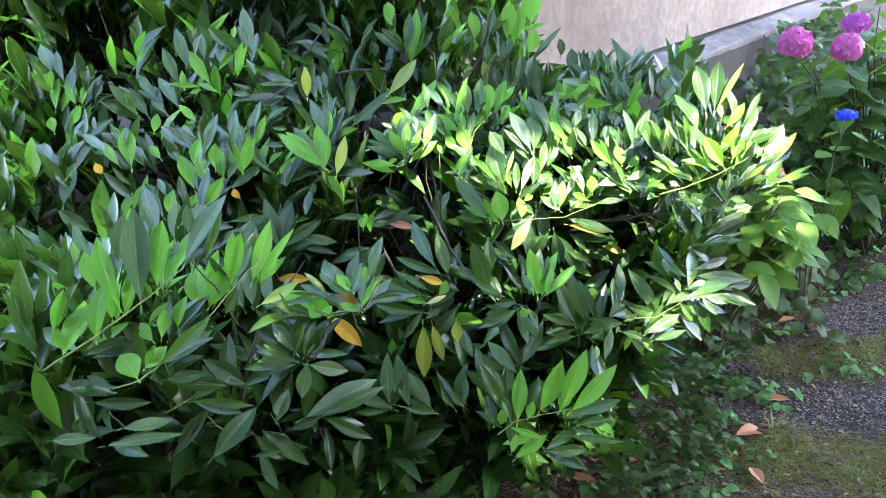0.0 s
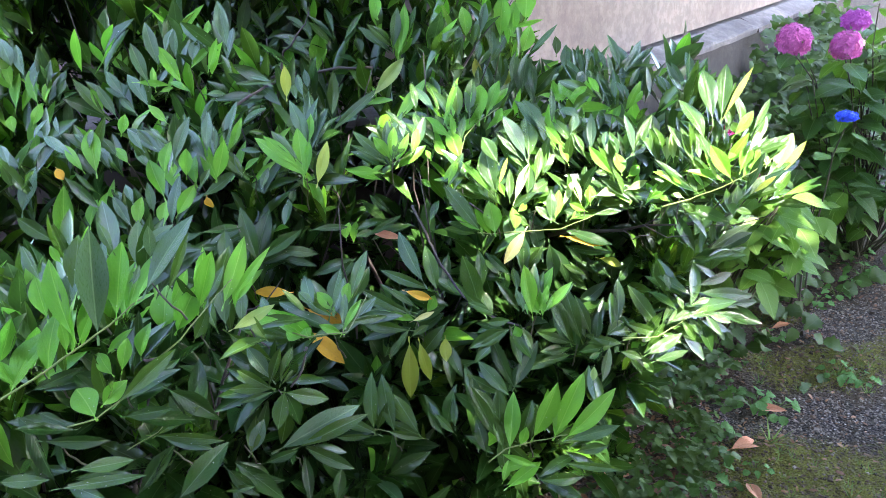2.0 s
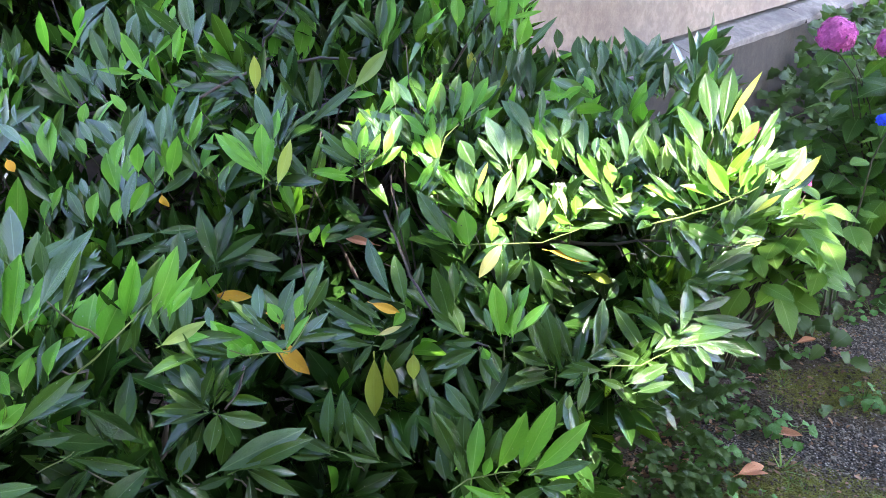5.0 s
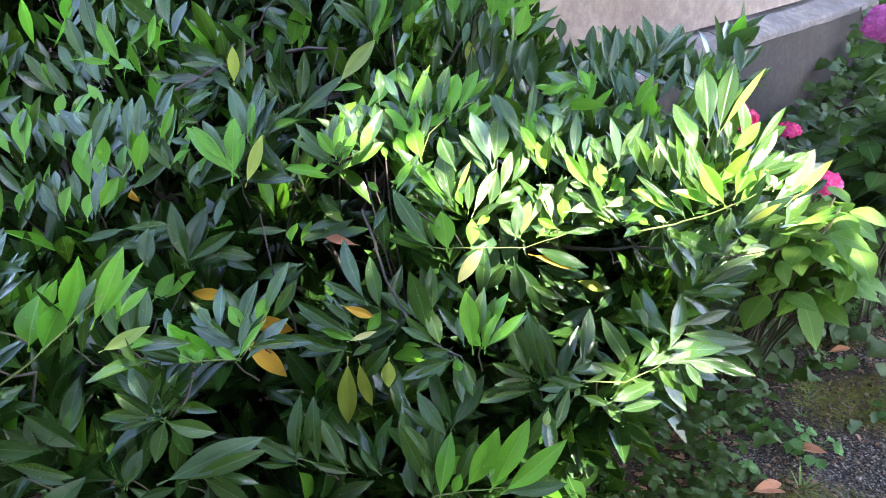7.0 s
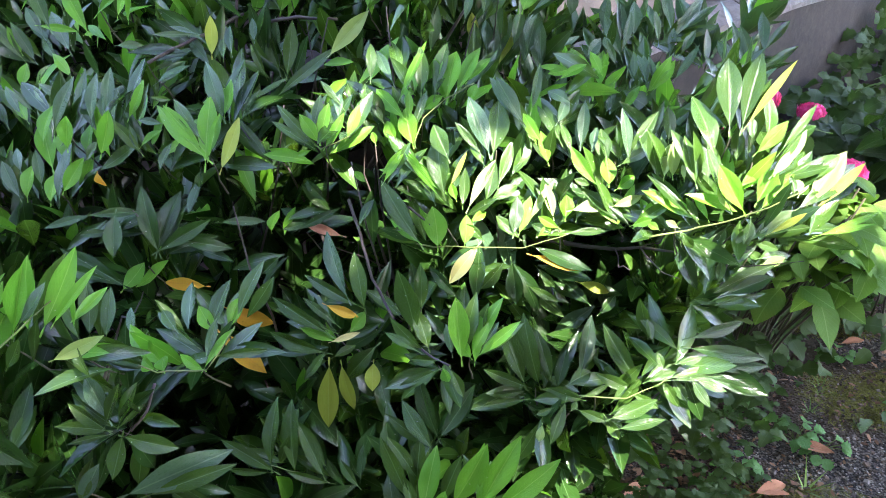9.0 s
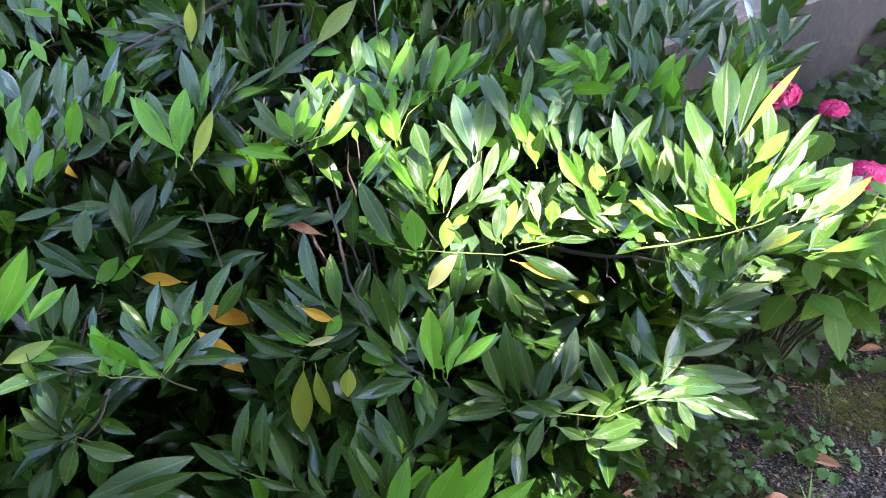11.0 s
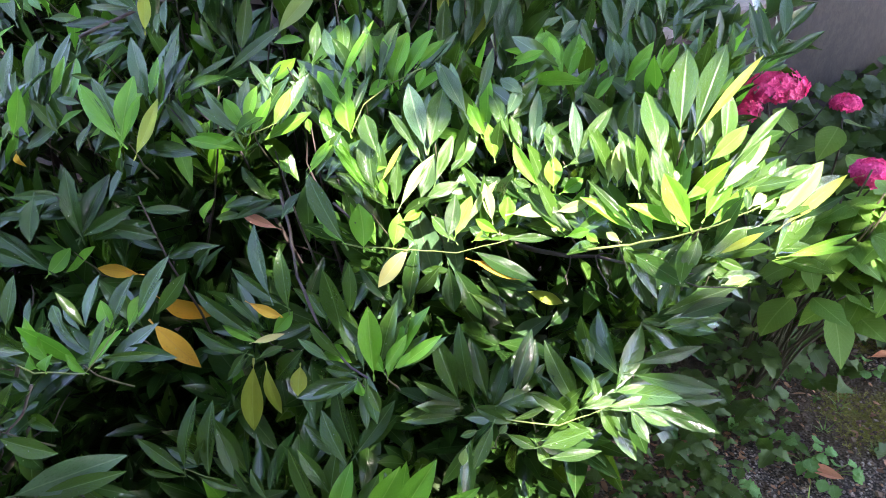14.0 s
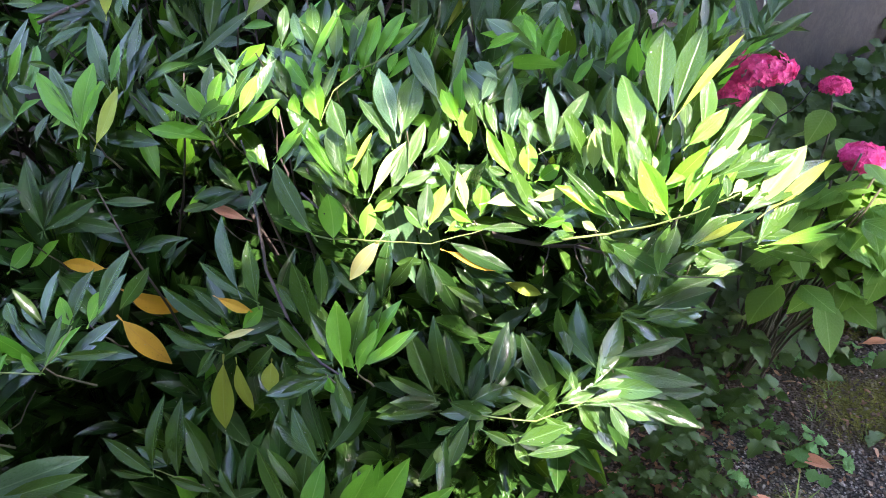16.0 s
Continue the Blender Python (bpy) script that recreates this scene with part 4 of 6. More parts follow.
twig([
    ('w', 0.189, 1.594, 0.888, 0.146, 1.569, 0.832, 0.32),
    ('g', 0.164, 1.622, 0.945, 0.166, 1.644, 0.998, 0.30),
    ('g', 0.199, 1.634, 0.949, 0.212, 1.669, 0.999, 0.37),
    ('g', 0.218, 1.652, 0.969, 0.234, 1.694, 1.023, 0.28),
    ('g', 0.243, 1.617, 0.901, 0.246, 1.650, 0.950, 0.38),
    ('y', 0.252, 1.620, 0.901, 0.270, 1.651, 0.951, 0.35),
    ('l', 0.267, 1.634, 0.917, 0.302, 1.663, 0.972, 0.21),
    ('g', 0.207, 1.636, 0.948, 0.249, 1.664, 0.968, 0.38),
    ('g', 0.193, 1.662, 0.997, 0.171, 1.680, 1.022, 0.30),
    ('g', 0.237, 1.664, 0.980, 0.250, 1.673, 0.999, 0.42),
    ('g', 0.196, 1.601, 0.897, 0.171, 1.604, 0.920, 0.43),
    ('g', 0.252, 1.616, 0.894, 0.214, 1.634, 0.922, 0.37),
])
twig([
    ('g', 0.326, 1.728, 0.995, 0.302, 1.757, 1.035, 0.26),
    ('g', 0.370, 1.740, 0.997, 0.365, 1.760, 1.025, 0.37),
    ('g', 0.483, 1.772, 1.003, 0.481, 1.787, 1.054, 0.43),
    ('y', 0.305, 1.779, 1.100, 0.346, 1.809, 1.114, 0.31),
    ('y', 0.370, 1.801, 1.103, 0.352, 1.825, 1.130, 0.39),
    ('g', 0.341, 1.731, 0.994, 0.347, 1.799, 1.056, 0.26),
])
twig([
    ('t', 0.354, 1.971, 1.080, 0.379, 2.008, 1.115, 0.30),
    ('t', 0.403, 1.979, 1.070, 0.383, 1.987, 1.114, 0.28),
    ('t', 0.463, 1.977, 1.040, 0.454, 2.010, 1.078, 0.31),
    ('t', 0.442, 1.969, 1.038, 0.454, 1.989, 1.075, 0.29),
    ('t', 0.476, 1.980, 1.039, 0.463, 2.006, 1.077, 0.29),
    ('y', 0.374, 1.965, 1.062, 0.393, 1.990, 1.076, 0.38),
])
twig([
    ('g', 0.504, 1.591, 1.018, 0.463, 1.633, 1.066, 0.32),
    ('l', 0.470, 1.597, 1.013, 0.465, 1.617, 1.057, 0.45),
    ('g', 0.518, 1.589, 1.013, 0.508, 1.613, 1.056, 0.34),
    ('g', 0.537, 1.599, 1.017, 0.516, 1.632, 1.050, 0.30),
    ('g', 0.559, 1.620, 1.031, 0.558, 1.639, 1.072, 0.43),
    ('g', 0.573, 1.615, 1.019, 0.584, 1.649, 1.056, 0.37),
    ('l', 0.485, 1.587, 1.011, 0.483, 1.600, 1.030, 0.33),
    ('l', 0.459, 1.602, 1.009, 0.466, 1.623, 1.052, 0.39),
])
twig([
    ('l', 0.600, 1.551, 1.043, 0.647, 1.602, 1.085, 0.20),
    ('g', 0.613, 1.549, 1.038, 0.646, 1.558, 1.055, 0.23),
    ('g', 0.572, 1.603, 1.068, 0.571, 1.616, 1.098, 0.48),
])
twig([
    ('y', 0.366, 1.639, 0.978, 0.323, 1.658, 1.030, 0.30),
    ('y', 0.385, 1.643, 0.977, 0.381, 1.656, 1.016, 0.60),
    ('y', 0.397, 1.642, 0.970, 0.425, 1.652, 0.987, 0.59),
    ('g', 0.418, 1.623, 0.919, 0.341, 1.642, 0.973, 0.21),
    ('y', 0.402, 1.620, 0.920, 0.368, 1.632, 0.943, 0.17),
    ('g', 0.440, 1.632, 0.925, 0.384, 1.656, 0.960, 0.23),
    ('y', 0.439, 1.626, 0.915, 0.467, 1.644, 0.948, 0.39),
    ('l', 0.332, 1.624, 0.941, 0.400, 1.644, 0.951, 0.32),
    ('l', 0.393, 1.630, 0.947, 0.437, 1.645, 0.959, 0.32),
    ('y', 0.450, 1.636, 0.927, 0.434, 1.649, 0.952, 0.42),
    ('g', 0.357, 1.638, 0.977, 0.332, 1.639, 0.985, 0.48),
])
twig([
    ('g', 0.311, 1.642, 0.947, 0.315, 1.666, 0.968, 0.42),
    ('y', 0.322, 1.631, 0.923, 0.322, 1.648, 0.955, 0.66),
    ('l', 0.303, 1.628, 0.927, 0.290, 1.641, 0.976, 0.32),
    ('y', 0.312, 1.621, 0.911, 0.280, 1.627, 0.927, 0.42),
    ('g', 0.326, 1.620, 0.903, 0.388, 1.627, 0.908, 0.21),
    ('y', 0.281, 1.607, 0.903, 0.302, 1.623, 0.914, 0.47),
    ('g', 0.339, 1.634, 0.921, 0.350, 1.658, 0.952, 0.37),
    ('g', 0.300, 1.614, 0.906, 0.270, 1.622, 0.917, 0.41),
])
twig([
    ('g', 0.496, 1.561, 0.967, 0.433, 1.583, 1.020, 0.14),
    ('l', 0.461, 1.570, 0.979, 0.437, 1.580, 1.001, 0.34),
    ('y', 0.415, 1.549, 0.955, 0.442, 1.557, 0.962, 0.48),
    ('y', 0.453, 1.555, 0.947, 0.438, 1.558, 0.957, 0.64),
    ('g', 0.487, 1.552, 0.942, 0.499, 1.542, 0.925, 0.64),
    ('l', 0.480, 1.557, 0.950, 0.462, 1.562, 0.958, 0.53),
    ('g', 0.506, 1.558, 0.960, 0.487, 1.572, 0.990, 0.32),
    ('y', 0.519, 1.560, 0.964, 0.496, 1.567, 1.000, 0.29),
])
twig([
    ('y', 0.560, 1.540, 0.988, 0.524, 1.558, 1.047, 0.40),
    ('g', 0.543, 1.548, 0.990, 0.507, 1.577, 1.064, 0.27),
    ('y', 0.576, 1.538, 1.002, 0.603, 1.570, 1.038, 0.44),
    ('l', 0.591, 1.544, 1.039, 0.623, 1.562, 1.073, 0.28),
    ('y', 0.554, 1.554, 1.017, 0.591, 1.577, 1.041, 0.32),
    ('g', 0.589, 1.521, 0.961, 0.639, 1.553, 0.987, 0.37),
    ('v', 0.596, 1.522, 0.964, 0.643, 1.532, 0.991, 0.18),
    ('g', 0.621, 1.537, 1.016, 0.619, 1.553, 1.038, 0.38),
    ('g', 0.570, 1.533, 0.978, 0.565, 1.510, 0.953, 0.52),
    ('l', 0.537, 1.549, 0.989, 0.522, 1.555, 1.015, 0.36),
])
twig([
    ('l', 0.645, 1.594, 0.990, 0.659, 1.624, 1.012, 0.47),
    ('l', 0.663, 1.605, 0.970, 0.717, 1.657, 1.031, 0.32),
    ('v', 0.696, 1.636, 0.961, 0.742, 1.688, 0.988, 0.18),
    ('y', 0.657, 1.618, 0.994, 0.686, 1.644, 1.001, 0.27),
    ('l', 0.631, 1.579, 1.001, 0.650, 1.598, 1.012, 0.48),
])
twig([
    ('g', 0.617, 1.627, 0.869, 0.676, 1.656, 0.866, 0.24),
    ('l', 0.621, 1.623, 0.861, 0.652, 1.628, 0.870, 0.50),
    ('g', 0.559, 1.615, 0.875, 0.555, 1.599, 0.840, 0.37),
    ('g', 0.607, 1.638, 0.891, 0.643, 1.632, 0.882, 0.39),
])
twig([
    ('t', -0.836, 1.840, 1.223, -0.851, 1.853, 1.286, 0.45),
    ('t', -0.811, 1.832, 1.204, -0.831, 1.875, 1.261, 0.33),
    ('t', -0.792, 1.822, 1.181, -0.790, 1.850, 1.230, 0.37),
    ('t', -0.765, 1.822, 1.180, -0.753, 1.835, 1.228, 0.32),
    ('y', -0.838, 1.825, 1.187, -0.847, 1.834, 1.237, 0.47),
    ('y', -0.832, 1.807, 1.144, -0.829, 1.855, 1.206, 0.35),
    ('y', -0.787, 1.810, 1.152, -0.811, 1.846, 1.215, 0.36),
    ('y', -0.773, 1.810, 1.151, -0.759, 1.839, 1.193, 0.37),
    ('t', -0.742, 1.816, 1.164, -0.723, 1.822, 1.194, 0.35),
    ('y', -0.838, 1.787, 1.098, -0.850, 1.807, 1.135, 0.51),
    ('y', -0.799, 1.792, 1.109, -0.779, 1.807, 1.152, 0.44),
])
twig([
    ('t', -0.737, 1.662, 1.112, -0.723, 1.691, 1.148, 0.28),
    ('t', -0.693, 1.677, 1.113, -0.708, 1.701, 1.145, 0.28),
    ('t', -0.654, 1.627, 1.080, -0.722, 1.663, 1.121, 0.23),
    ('y', -0.636, 1.612, 1.057, -0.673, 1.635, 1.107, 0.29),
    ('t', -0.632, 1.655, 1.093, -0.662, 1.667, 1.114, 0.31),
    ('g', -0.633, 1.641, 1.082, -0.627, 1.660, 1.127, 0.32),
    ('y', -0.614, 1.617, 1.051, -0.632, 1.676, 1.119, 0.39),
    ('t', -0.766, 1.604, 1.081, -0.787, 1.632, 1.112, 0.36),
])
twig([
    ('t', -0.803, 2.260, 1.215, -0.787, 2.314, 1.297, 0.36),
    ('g', -0.853, 2.255, 1.204, -0.907, 2.274, 1.253, 0.21),
    ('t', -0.830, 2.255, 1.203, -0.833, 2.290, 1.255, 0.21),
    ('g', -0.810, 2.249, 1.189, -0.825, 2.269, 1.232, 0.31),
    ('g', -0.798, 2.238, 1.161, -0.888, 2.256, 1.188, 0.15),
    ('y', -0.762, 2.226, 1.133, -0.789, 2.268, 1.218, 0.31),
    ('y', -0.756, 2.226, 1.132, -0.748, 2.251, 1.173, 0.33),
    ('d', -0.799, 2.228, 1.137, -0.911, 2.237, 1.171, 0.22),
])
twig([
    ('t', -0.520, 1.718, 1.194, -0.544, 1.731, 1.268, 0.31),
    ('t', -0.497, 1.730, 1.222, -0.513, 1.742, 1.306, 0.29),
    ('t', -0.483, 1.741, 1.247, -0.472, 1.752, 1.292, 0.35),
    ('t', -0.463, 1.736, 1.236, -0.463, 1.744, 1.288, 0.33),
    ('t', -0.411, 1.745, 1.257, -0.454, 1.774, 1.292, 0.33),
    ('y', -0.455, 1.717, 1.189, -0.497, 1.746, 1.257, 0.30),
    ('y', -0.436, 1.727, 1.214, -0.398, 1.755, 1.255, 0.31),
    ('y', -0.401, 1.727, 1.212, -0.376, 1.733, 1.267, 0.29),
    ('t', -0.363, 1.741, 1.247, -0.377, 1.777, 1.332, 0.29),
    ('y', -0.402, 1.752, 1.273, -0.396, 1.768, 1.296, 0.49),
    ('t', -0.432, 1.733, 1.228, -0.424, 1.754, 1.267, 0.52),
])
twig([
    ('t', -0.570, 1.831, 1.128, -0.608, 1.860, 1.199, 0.32),
    ('t', -0.621, 1.841, 1.151, -0.653, 1.861, 1.198, 0.37),
    ('t', -0.639, 1.825, 1.112, -0.672, 1.835, 1.177, 0.28),
    ('g', -0.661, 1.825, 1.113, -0.717, 1.838, 1.191, 0.23),
    ('y', -0.665, 1.830, 1.124, -0.684, 1.838, 1.168, 0.40),
    ('y', -0.552, 1.844, 1.158, -0.557, 1.860, 1.203, 0.34),
    ('y', -0.541, 1.842, 1.153, -0.516, 1.844, 1.160, 0.42),
    ('g', -0.597, 1.826, 1.115, -0.641, 1.856, 1.153, 0.28),
])
twig([
    ('t', -0.443, 1.554, 1.080, -0.412, 1.571, 1.156, 0.26),
    ('t', -0.383, 1.560, 1.093, -0.378, 1.579, 1.160, 0.29),
    ('t', -0.365, 1.562, 1.097, -0.366, 1.572, 1.130, 0.34),
    ('y', -0.422, 1.543, 1.054, -0.417, 1.554, 1.102, 0.49),
    ('y', -0.462, 1.547, 1.063, -0.455, 1.563, 1.116, 0.45),
    ('y', -0.368, 1.541, 1.048, -0.349, 1.559, 1.112, 0.37),
    ('t', -0.498, 1.563, 1.102, -0.525, 1.579, 1.139, 0.32),
    ('t', -0.478, 1.565, 1.106, -0.505, 1.567, 1.138, 0.32),
    ('g', -0.459, 1.569, 1.116, -0.489, 1.588, 1.138, 0.24),
])
twig([
    ('y', -0.583, 1.695, 1.102, -0.574, 1.708, 1.138, 0.53),
    ('y', -0.574, 1.674, 1.050, -0.606, 1.700, 1.083, 0.38),
    ('g', -0.531, 1.669, 1.038, -0.565, 1.692, 1.076, 0.30),
    ('g', -0.596, 1.680, 1.065, -0.624, 1.698, 1.096, 0.40),
    ('g', -0.609, 1.669, 1.040, -0.629, 1.686, 1.080, 0.32),
])
twig([
    ('t', -0.768, 1.611, 0.984, -0.747, 1.648, 1.063, 0.42),
    ('y', -0.696, 1.591, 0.911, -0.675, 1.602, 1.029, 0.31),
    ('y', -0.637, 1.591, 0.954, -0.634, 1.613, 1.005, 0.44),
    ('y', -0.618, 1.591, 0.970, -0.597, 1.600, 1.016, 0.37),
    ('t', -0.556, 1.580, 0.953, -0.589, 1.607, 1.004, 0.31),
    ('t', -0.548, 1.590, 0.996, -0.562, 1.609, 1.030, 0.37),
    ('g', -0.611, 1.595, 1.017, -0.649, 1.594, 1.057, 0.23),
    ('g', -0.716, 1.600, 0.923, -0.783, 1.605, 0.976, 0.34),
    ('o', -0.670, 1.583, 1.072, -0.658, 1.574, 1.053, 0.72),
    ('g', -0.764, 1.589, 1.041, -0.772, 1.594, 1.079, 0.44),
])
twig([
    ('t', -0.507, 1.576, 0.979, -0.512, 1.589, 1.033, 0.32),
    ('y', -0.540, 1.577, 0.953, -0.538, 1.599, 1.004, 0.49),
    ('y', -0.487, 1.559, 0.956, -0.488, 1.590, 0.998, 0.50),
    ('t', -0.469, 1.555, 0.962, -0.457, 1.580, 1.049, 0.27),
    ('y', -0.456, 1.555, 0.978, -0.420, 1.565, 1.030, 0.41),
    ('g', -0.404, 1.554, 1.030, -0.384, 1.565, 1.058, 0.42),
])
twig([
    ('y', -0.440, 1.052, 1.001, -0.466, 1.079, 1.092, 0.31),
    ('y', -0.470, 1.060, 1.023, -0.485, 1.087, 1.068, 0.43),
    ('g', -0.433, 1.070, 1.052, -0.426, 1.106, 1.113, 0.38),
    ('t', -0.443, 1.062, 1.029, -0.436, 1.076, 1.087, 0.44),
    ('t', -0.408, 1.053, 1.002, -0.404, 1.088, 1.129, 0.29),
    ('y', -0.382, 1.059, 1.021, -0.372, 1.104, 1.101, 0.40),
    ('t', -0.354, 1.082, 1.081, -0.353, 1.115, 1.123, 0.43),
    ('t', -0.394, 1.078, 1.073, -0.397, 1.098, 1.109, 0.31),
    ('g', -0.381, 1.088, 1.095, -0.399, 1.102, 1.131, 0.32),
    ('g', -0.475, 1.077, 1.068, -0.501, 1.106, 1.103, 0.30),
    ('y', -0.447, 1.084, 1.086, -0.458, 1.086, 1.108, 0.50),
])
twig([
    ('t', -0.325, 1.060, 1.096, -0.322, 1.067, 1.135, 0.38),
    ('y', -0.343, 1.042, 1.052, -0.315, 1.080, 1.110, 0.32),
    ('t', -0.331, 1.045, 1.061, -0.279, 1.077, 1.144, 0.26),
    ('g', -0.305, 1.043, 1.057, -0.271, 1.054, 1.127, 0.14),
    ('t', -0.335, 1.064, 1.106, -0.300, 1.077, 1.132, 0.32),
    ('g', -0.348, 1.047, 1.066, -0.341, 1.063, 1.084, 0.32),
])
twig([
    ('y', -0.376, 1.231, 0.950, -0.351, 1.252, 0.996, 0.32),
    ('y', -0.391, 1.216, 0.915, -0.385, 1.237, 0.976, 0.65),
    ('y', -0.371, 1.216, 0.913, -0.335, 1.226, 0.973, 0.50),
    ('y', -0.336, 1.228, 0.942, -0.306, 1.243, 1.027, 0.31),
    ('g', -0.328, 1.231, 0.950, -0.298, 1.264, 0.991, 0.30),
    ('g', -0.345, 1.210, 0.900, -0.326, 1.225, 0.934, 0.43),
])
twig([
    ('y', -0.300, 1.237, 0.945, -0.273, 1.299, 1.023, 0.27),
    ('y', -0.287, 1.240, 0.950, -0.228, 1.249, 1.024, 0.15),
    ('l', -0.289, 1.222, 0.907, -0.227, 1.226, 0.937, 0.27),
    ('g', -0.242, 1.215, 0.891, -0.263, 1.220, 0.927, 0.37),
])
twig([
    ('y', -0.527, 1.036, 0.934, -0.491, 1.064, 1.006, 0.42),
    ('y', -0.478, 1.044, 0.954, -0.470, 1.057, 1.027, 0.39),
    ('y', -0.523, 1.039, 0.940, -0.536, 1.048, 0.971, 0.53),
    ('y', -0.500, 1.046, 0.957, -0.492, 1.061, 0.995, 0.47),
    ('y', -0.452, 1.051, 0.979, -0.455, 1.063, 1.014, 0.37),
    ('y', -0.539, 1.051, 0.969, -0.514, 1.061, 1.027, 0.34),
    ('y', -0.434, 1.054, 0.989, -0.413, 1.060, 1.029, 0.29),
])
twig([
    ('y', -0.424, 1.023, 0.897, -0.455, 1.052, 0.926, 0.69),
    ('y', -0.412, 1.028, 0.910, -0.386, 1.037, 0.935, 0.63),
    ('y', -0.407, 1.060, 0.936, -0.432, 1.076, 0.961, 0.51),
    ('y', -0.420, 1.089, 0.950, -0.394, 1.110, 0.978, 0.28),
    ('y', -0.398, 1.072, 0.934, -0.394, 1.100, 0.966, 0.44),
    ('y', -0.385, 1.107, 0.933, -0.379, 1.119, 0.975, 0.52),
    ('g', -0.392, 1.031, 0.911, -0.320, 1.068, 0.963, 0.22),
])
twig([
    ('d', -0.393, 1.043, 0.881, -0.336, 1.057, 0.881, 0.29),
    ('d', -0.535, 1.044, 0.890, -0.508, 1.035, 0.865, 0.45),
    ('d', -0.510, 1.052, 0.923, -0.451, 1.076, 0.939, 0.23),
    ('d', -0.500, 1.030, 0.859, -0.422, 1.033, 0.847, 0.24),
    ('g', -0.462, 1.022, 0.817, -0.399, 1.046, 0.812, 0.29),
    ('g', -0.488, 1.017, 0.793, -0.379, 1.017, 0.807, 0.14),
    ('g', -0.569, 1.021, 0.805, -0.508, 1.010, 0.814, 0.29),
    ('d', -0.465, 1.030, 0.882, -0.502, 1.040, 0.897, 0.31),
])
twig([
    ('d', -0.421, 1.079, 0.727, -0.365, 1.107, 0.787, 0.28),
    ('d', -0.360, 1.072, 0.723, -0.295, 1.106, 0.783, 0.35),
    ('g', -0.396, 1.118, 0.797, -0.295, 1.108, 0.789, 0.17),
    ('g', -0.392, 1.119, 0.798, -0.334, 1.140, 0.827, 0.24),
    ('d', -0.375, 1.149, 0.853, -0.313, 1.141, 0.808, 0.39),
    ('d', -0.351, 1.131, 0.815, -0.377, 1.153, 0.841, 0.40),
])
twig([
    ('g', -0.283, 1.186, 0.708, -0.277, 1.204, 0.758, 0.42),
    ('t', -0.286, 1.186, 0.708, -0.264, 1.207, 0.754, 0.43),
    ('g', -0.312, 1.268, 0.876, -0.252, 1.264, 0.823, 0.32),
    ('d', -0.324, 1.178, 0.687, -0.278, 1.153, 0.650, 0.37),
    ('g', -0.328, 1.164, 0.655, -0.280, 1.159, 0.665, 0.22),
    ('d', -0.264, 1.179, 0.693, -0.214, 1.182, 0.708, 0.31),
])
twig([
    ('g', -0.223, 1.282, 0.643, -0.141, 1.265, 0.606, 0.26),
    ('d', -0.224, 1.268, 0.541, -0.230, 1.304, 0.609, 0.26),
    ('d', -0.181, 1.279, 0.529, -0.171, 1.310, 0.575, 0.40),
    ('d', -0.316, 1.357, 0.761, -0.355, 1.354, 0.761, 0.32),
])
twig([
    ('y', 0.174, 1.364, 0.579, 0.224, 1.383, 0.671, 0.37),
    ('y', 0.215, 1.365, 0.581, 0.270, 1.384, 0.687, 0.31),
    ('y', 0.212, 1.363, 0.577, 0.235, 1.378, 0.630, 0.58),
    ('y', 0.236, 1.363, 0.575, 0.324, 1.371, 0.655, 0.29),
    ('y', 0.129, 1.357, 0.563, 0.145, 1.393, 0.651, 0.32),
    ('y', 0.149, 1.359, 0.566, 0.162, 1.373, 0.594, 0.54),
    ('g', 0.116, 1.357, 0.563, 0.101, 1.372, 0.615, 0.31),
    ('g', 0.107, 1.364, 0.580, 0.064, 1.380, 0.677, 0.25),
])
twig([
    ('y', 0.122, 1.332, 0.494, 0.185, 1.356, 0.527, 0.34),
    ('y', 0.178, 1.344, 0.526, 0.118, 1.342, 0.558, 0.20),
    ('g', 0.183, 1.335, 0.503, 0.257, 1.325, 0.506, 0.32),
    ('g', 0.227, 1.346, 0.529, 0.330, 1.331, 0.518, 0.16),
    ('t', 0.240, 1.361, 0.569, 0.329, 1.367, 0.592, 0.27),
    ('g', 0.249, 1.353, 0.547, 0.304, 1.346, 0.560, 0.37),
    ('y', 0.113, 1.336, 0.504, 0.127, 1.349, 0.536, 0.42),
    ('d', 0.085, 1.358, 0.555, 0.076, 1.375, 0.608, 0.42),
])
twig([
    ('y', 0.108, 1.986, 1.207, 0.107, 2.026, 1.272, 0.42),
    ('y', 0.185, 1.995, 1.201, 0.197, 2.034, 1.282, 0.44),
    ('y', 0.211, 1.994, 1.199, 0.224, 2.048, 1.275, 0.31),
    ('y', 0.244, 2.010, 1.236, 0.249, 2.045, 1.302, 0.61),
    ('y', 0.211, 2.003, 1.217, 0.286, 2.021, 1.230, 0.15),
    ('y', 0.234, 1.979, 1.167, 0.249, 2.004, 1.217, 0.62),
    ('t', 0.252, 1.978, 1.166, 0.314, 1.999, 1.218, 0.16),
    ('t', 0.141, 1.995, 1.210, 0.156, 2.037, 1.272, 0.29),
    ('g', 0.163, 1.974, 1.162, 0.173, 2.007, 1.218, 0.30),
    ('t', 0.130, 1.964, 1.153, 0.140, 2.000, 1.197, 0.28),
])
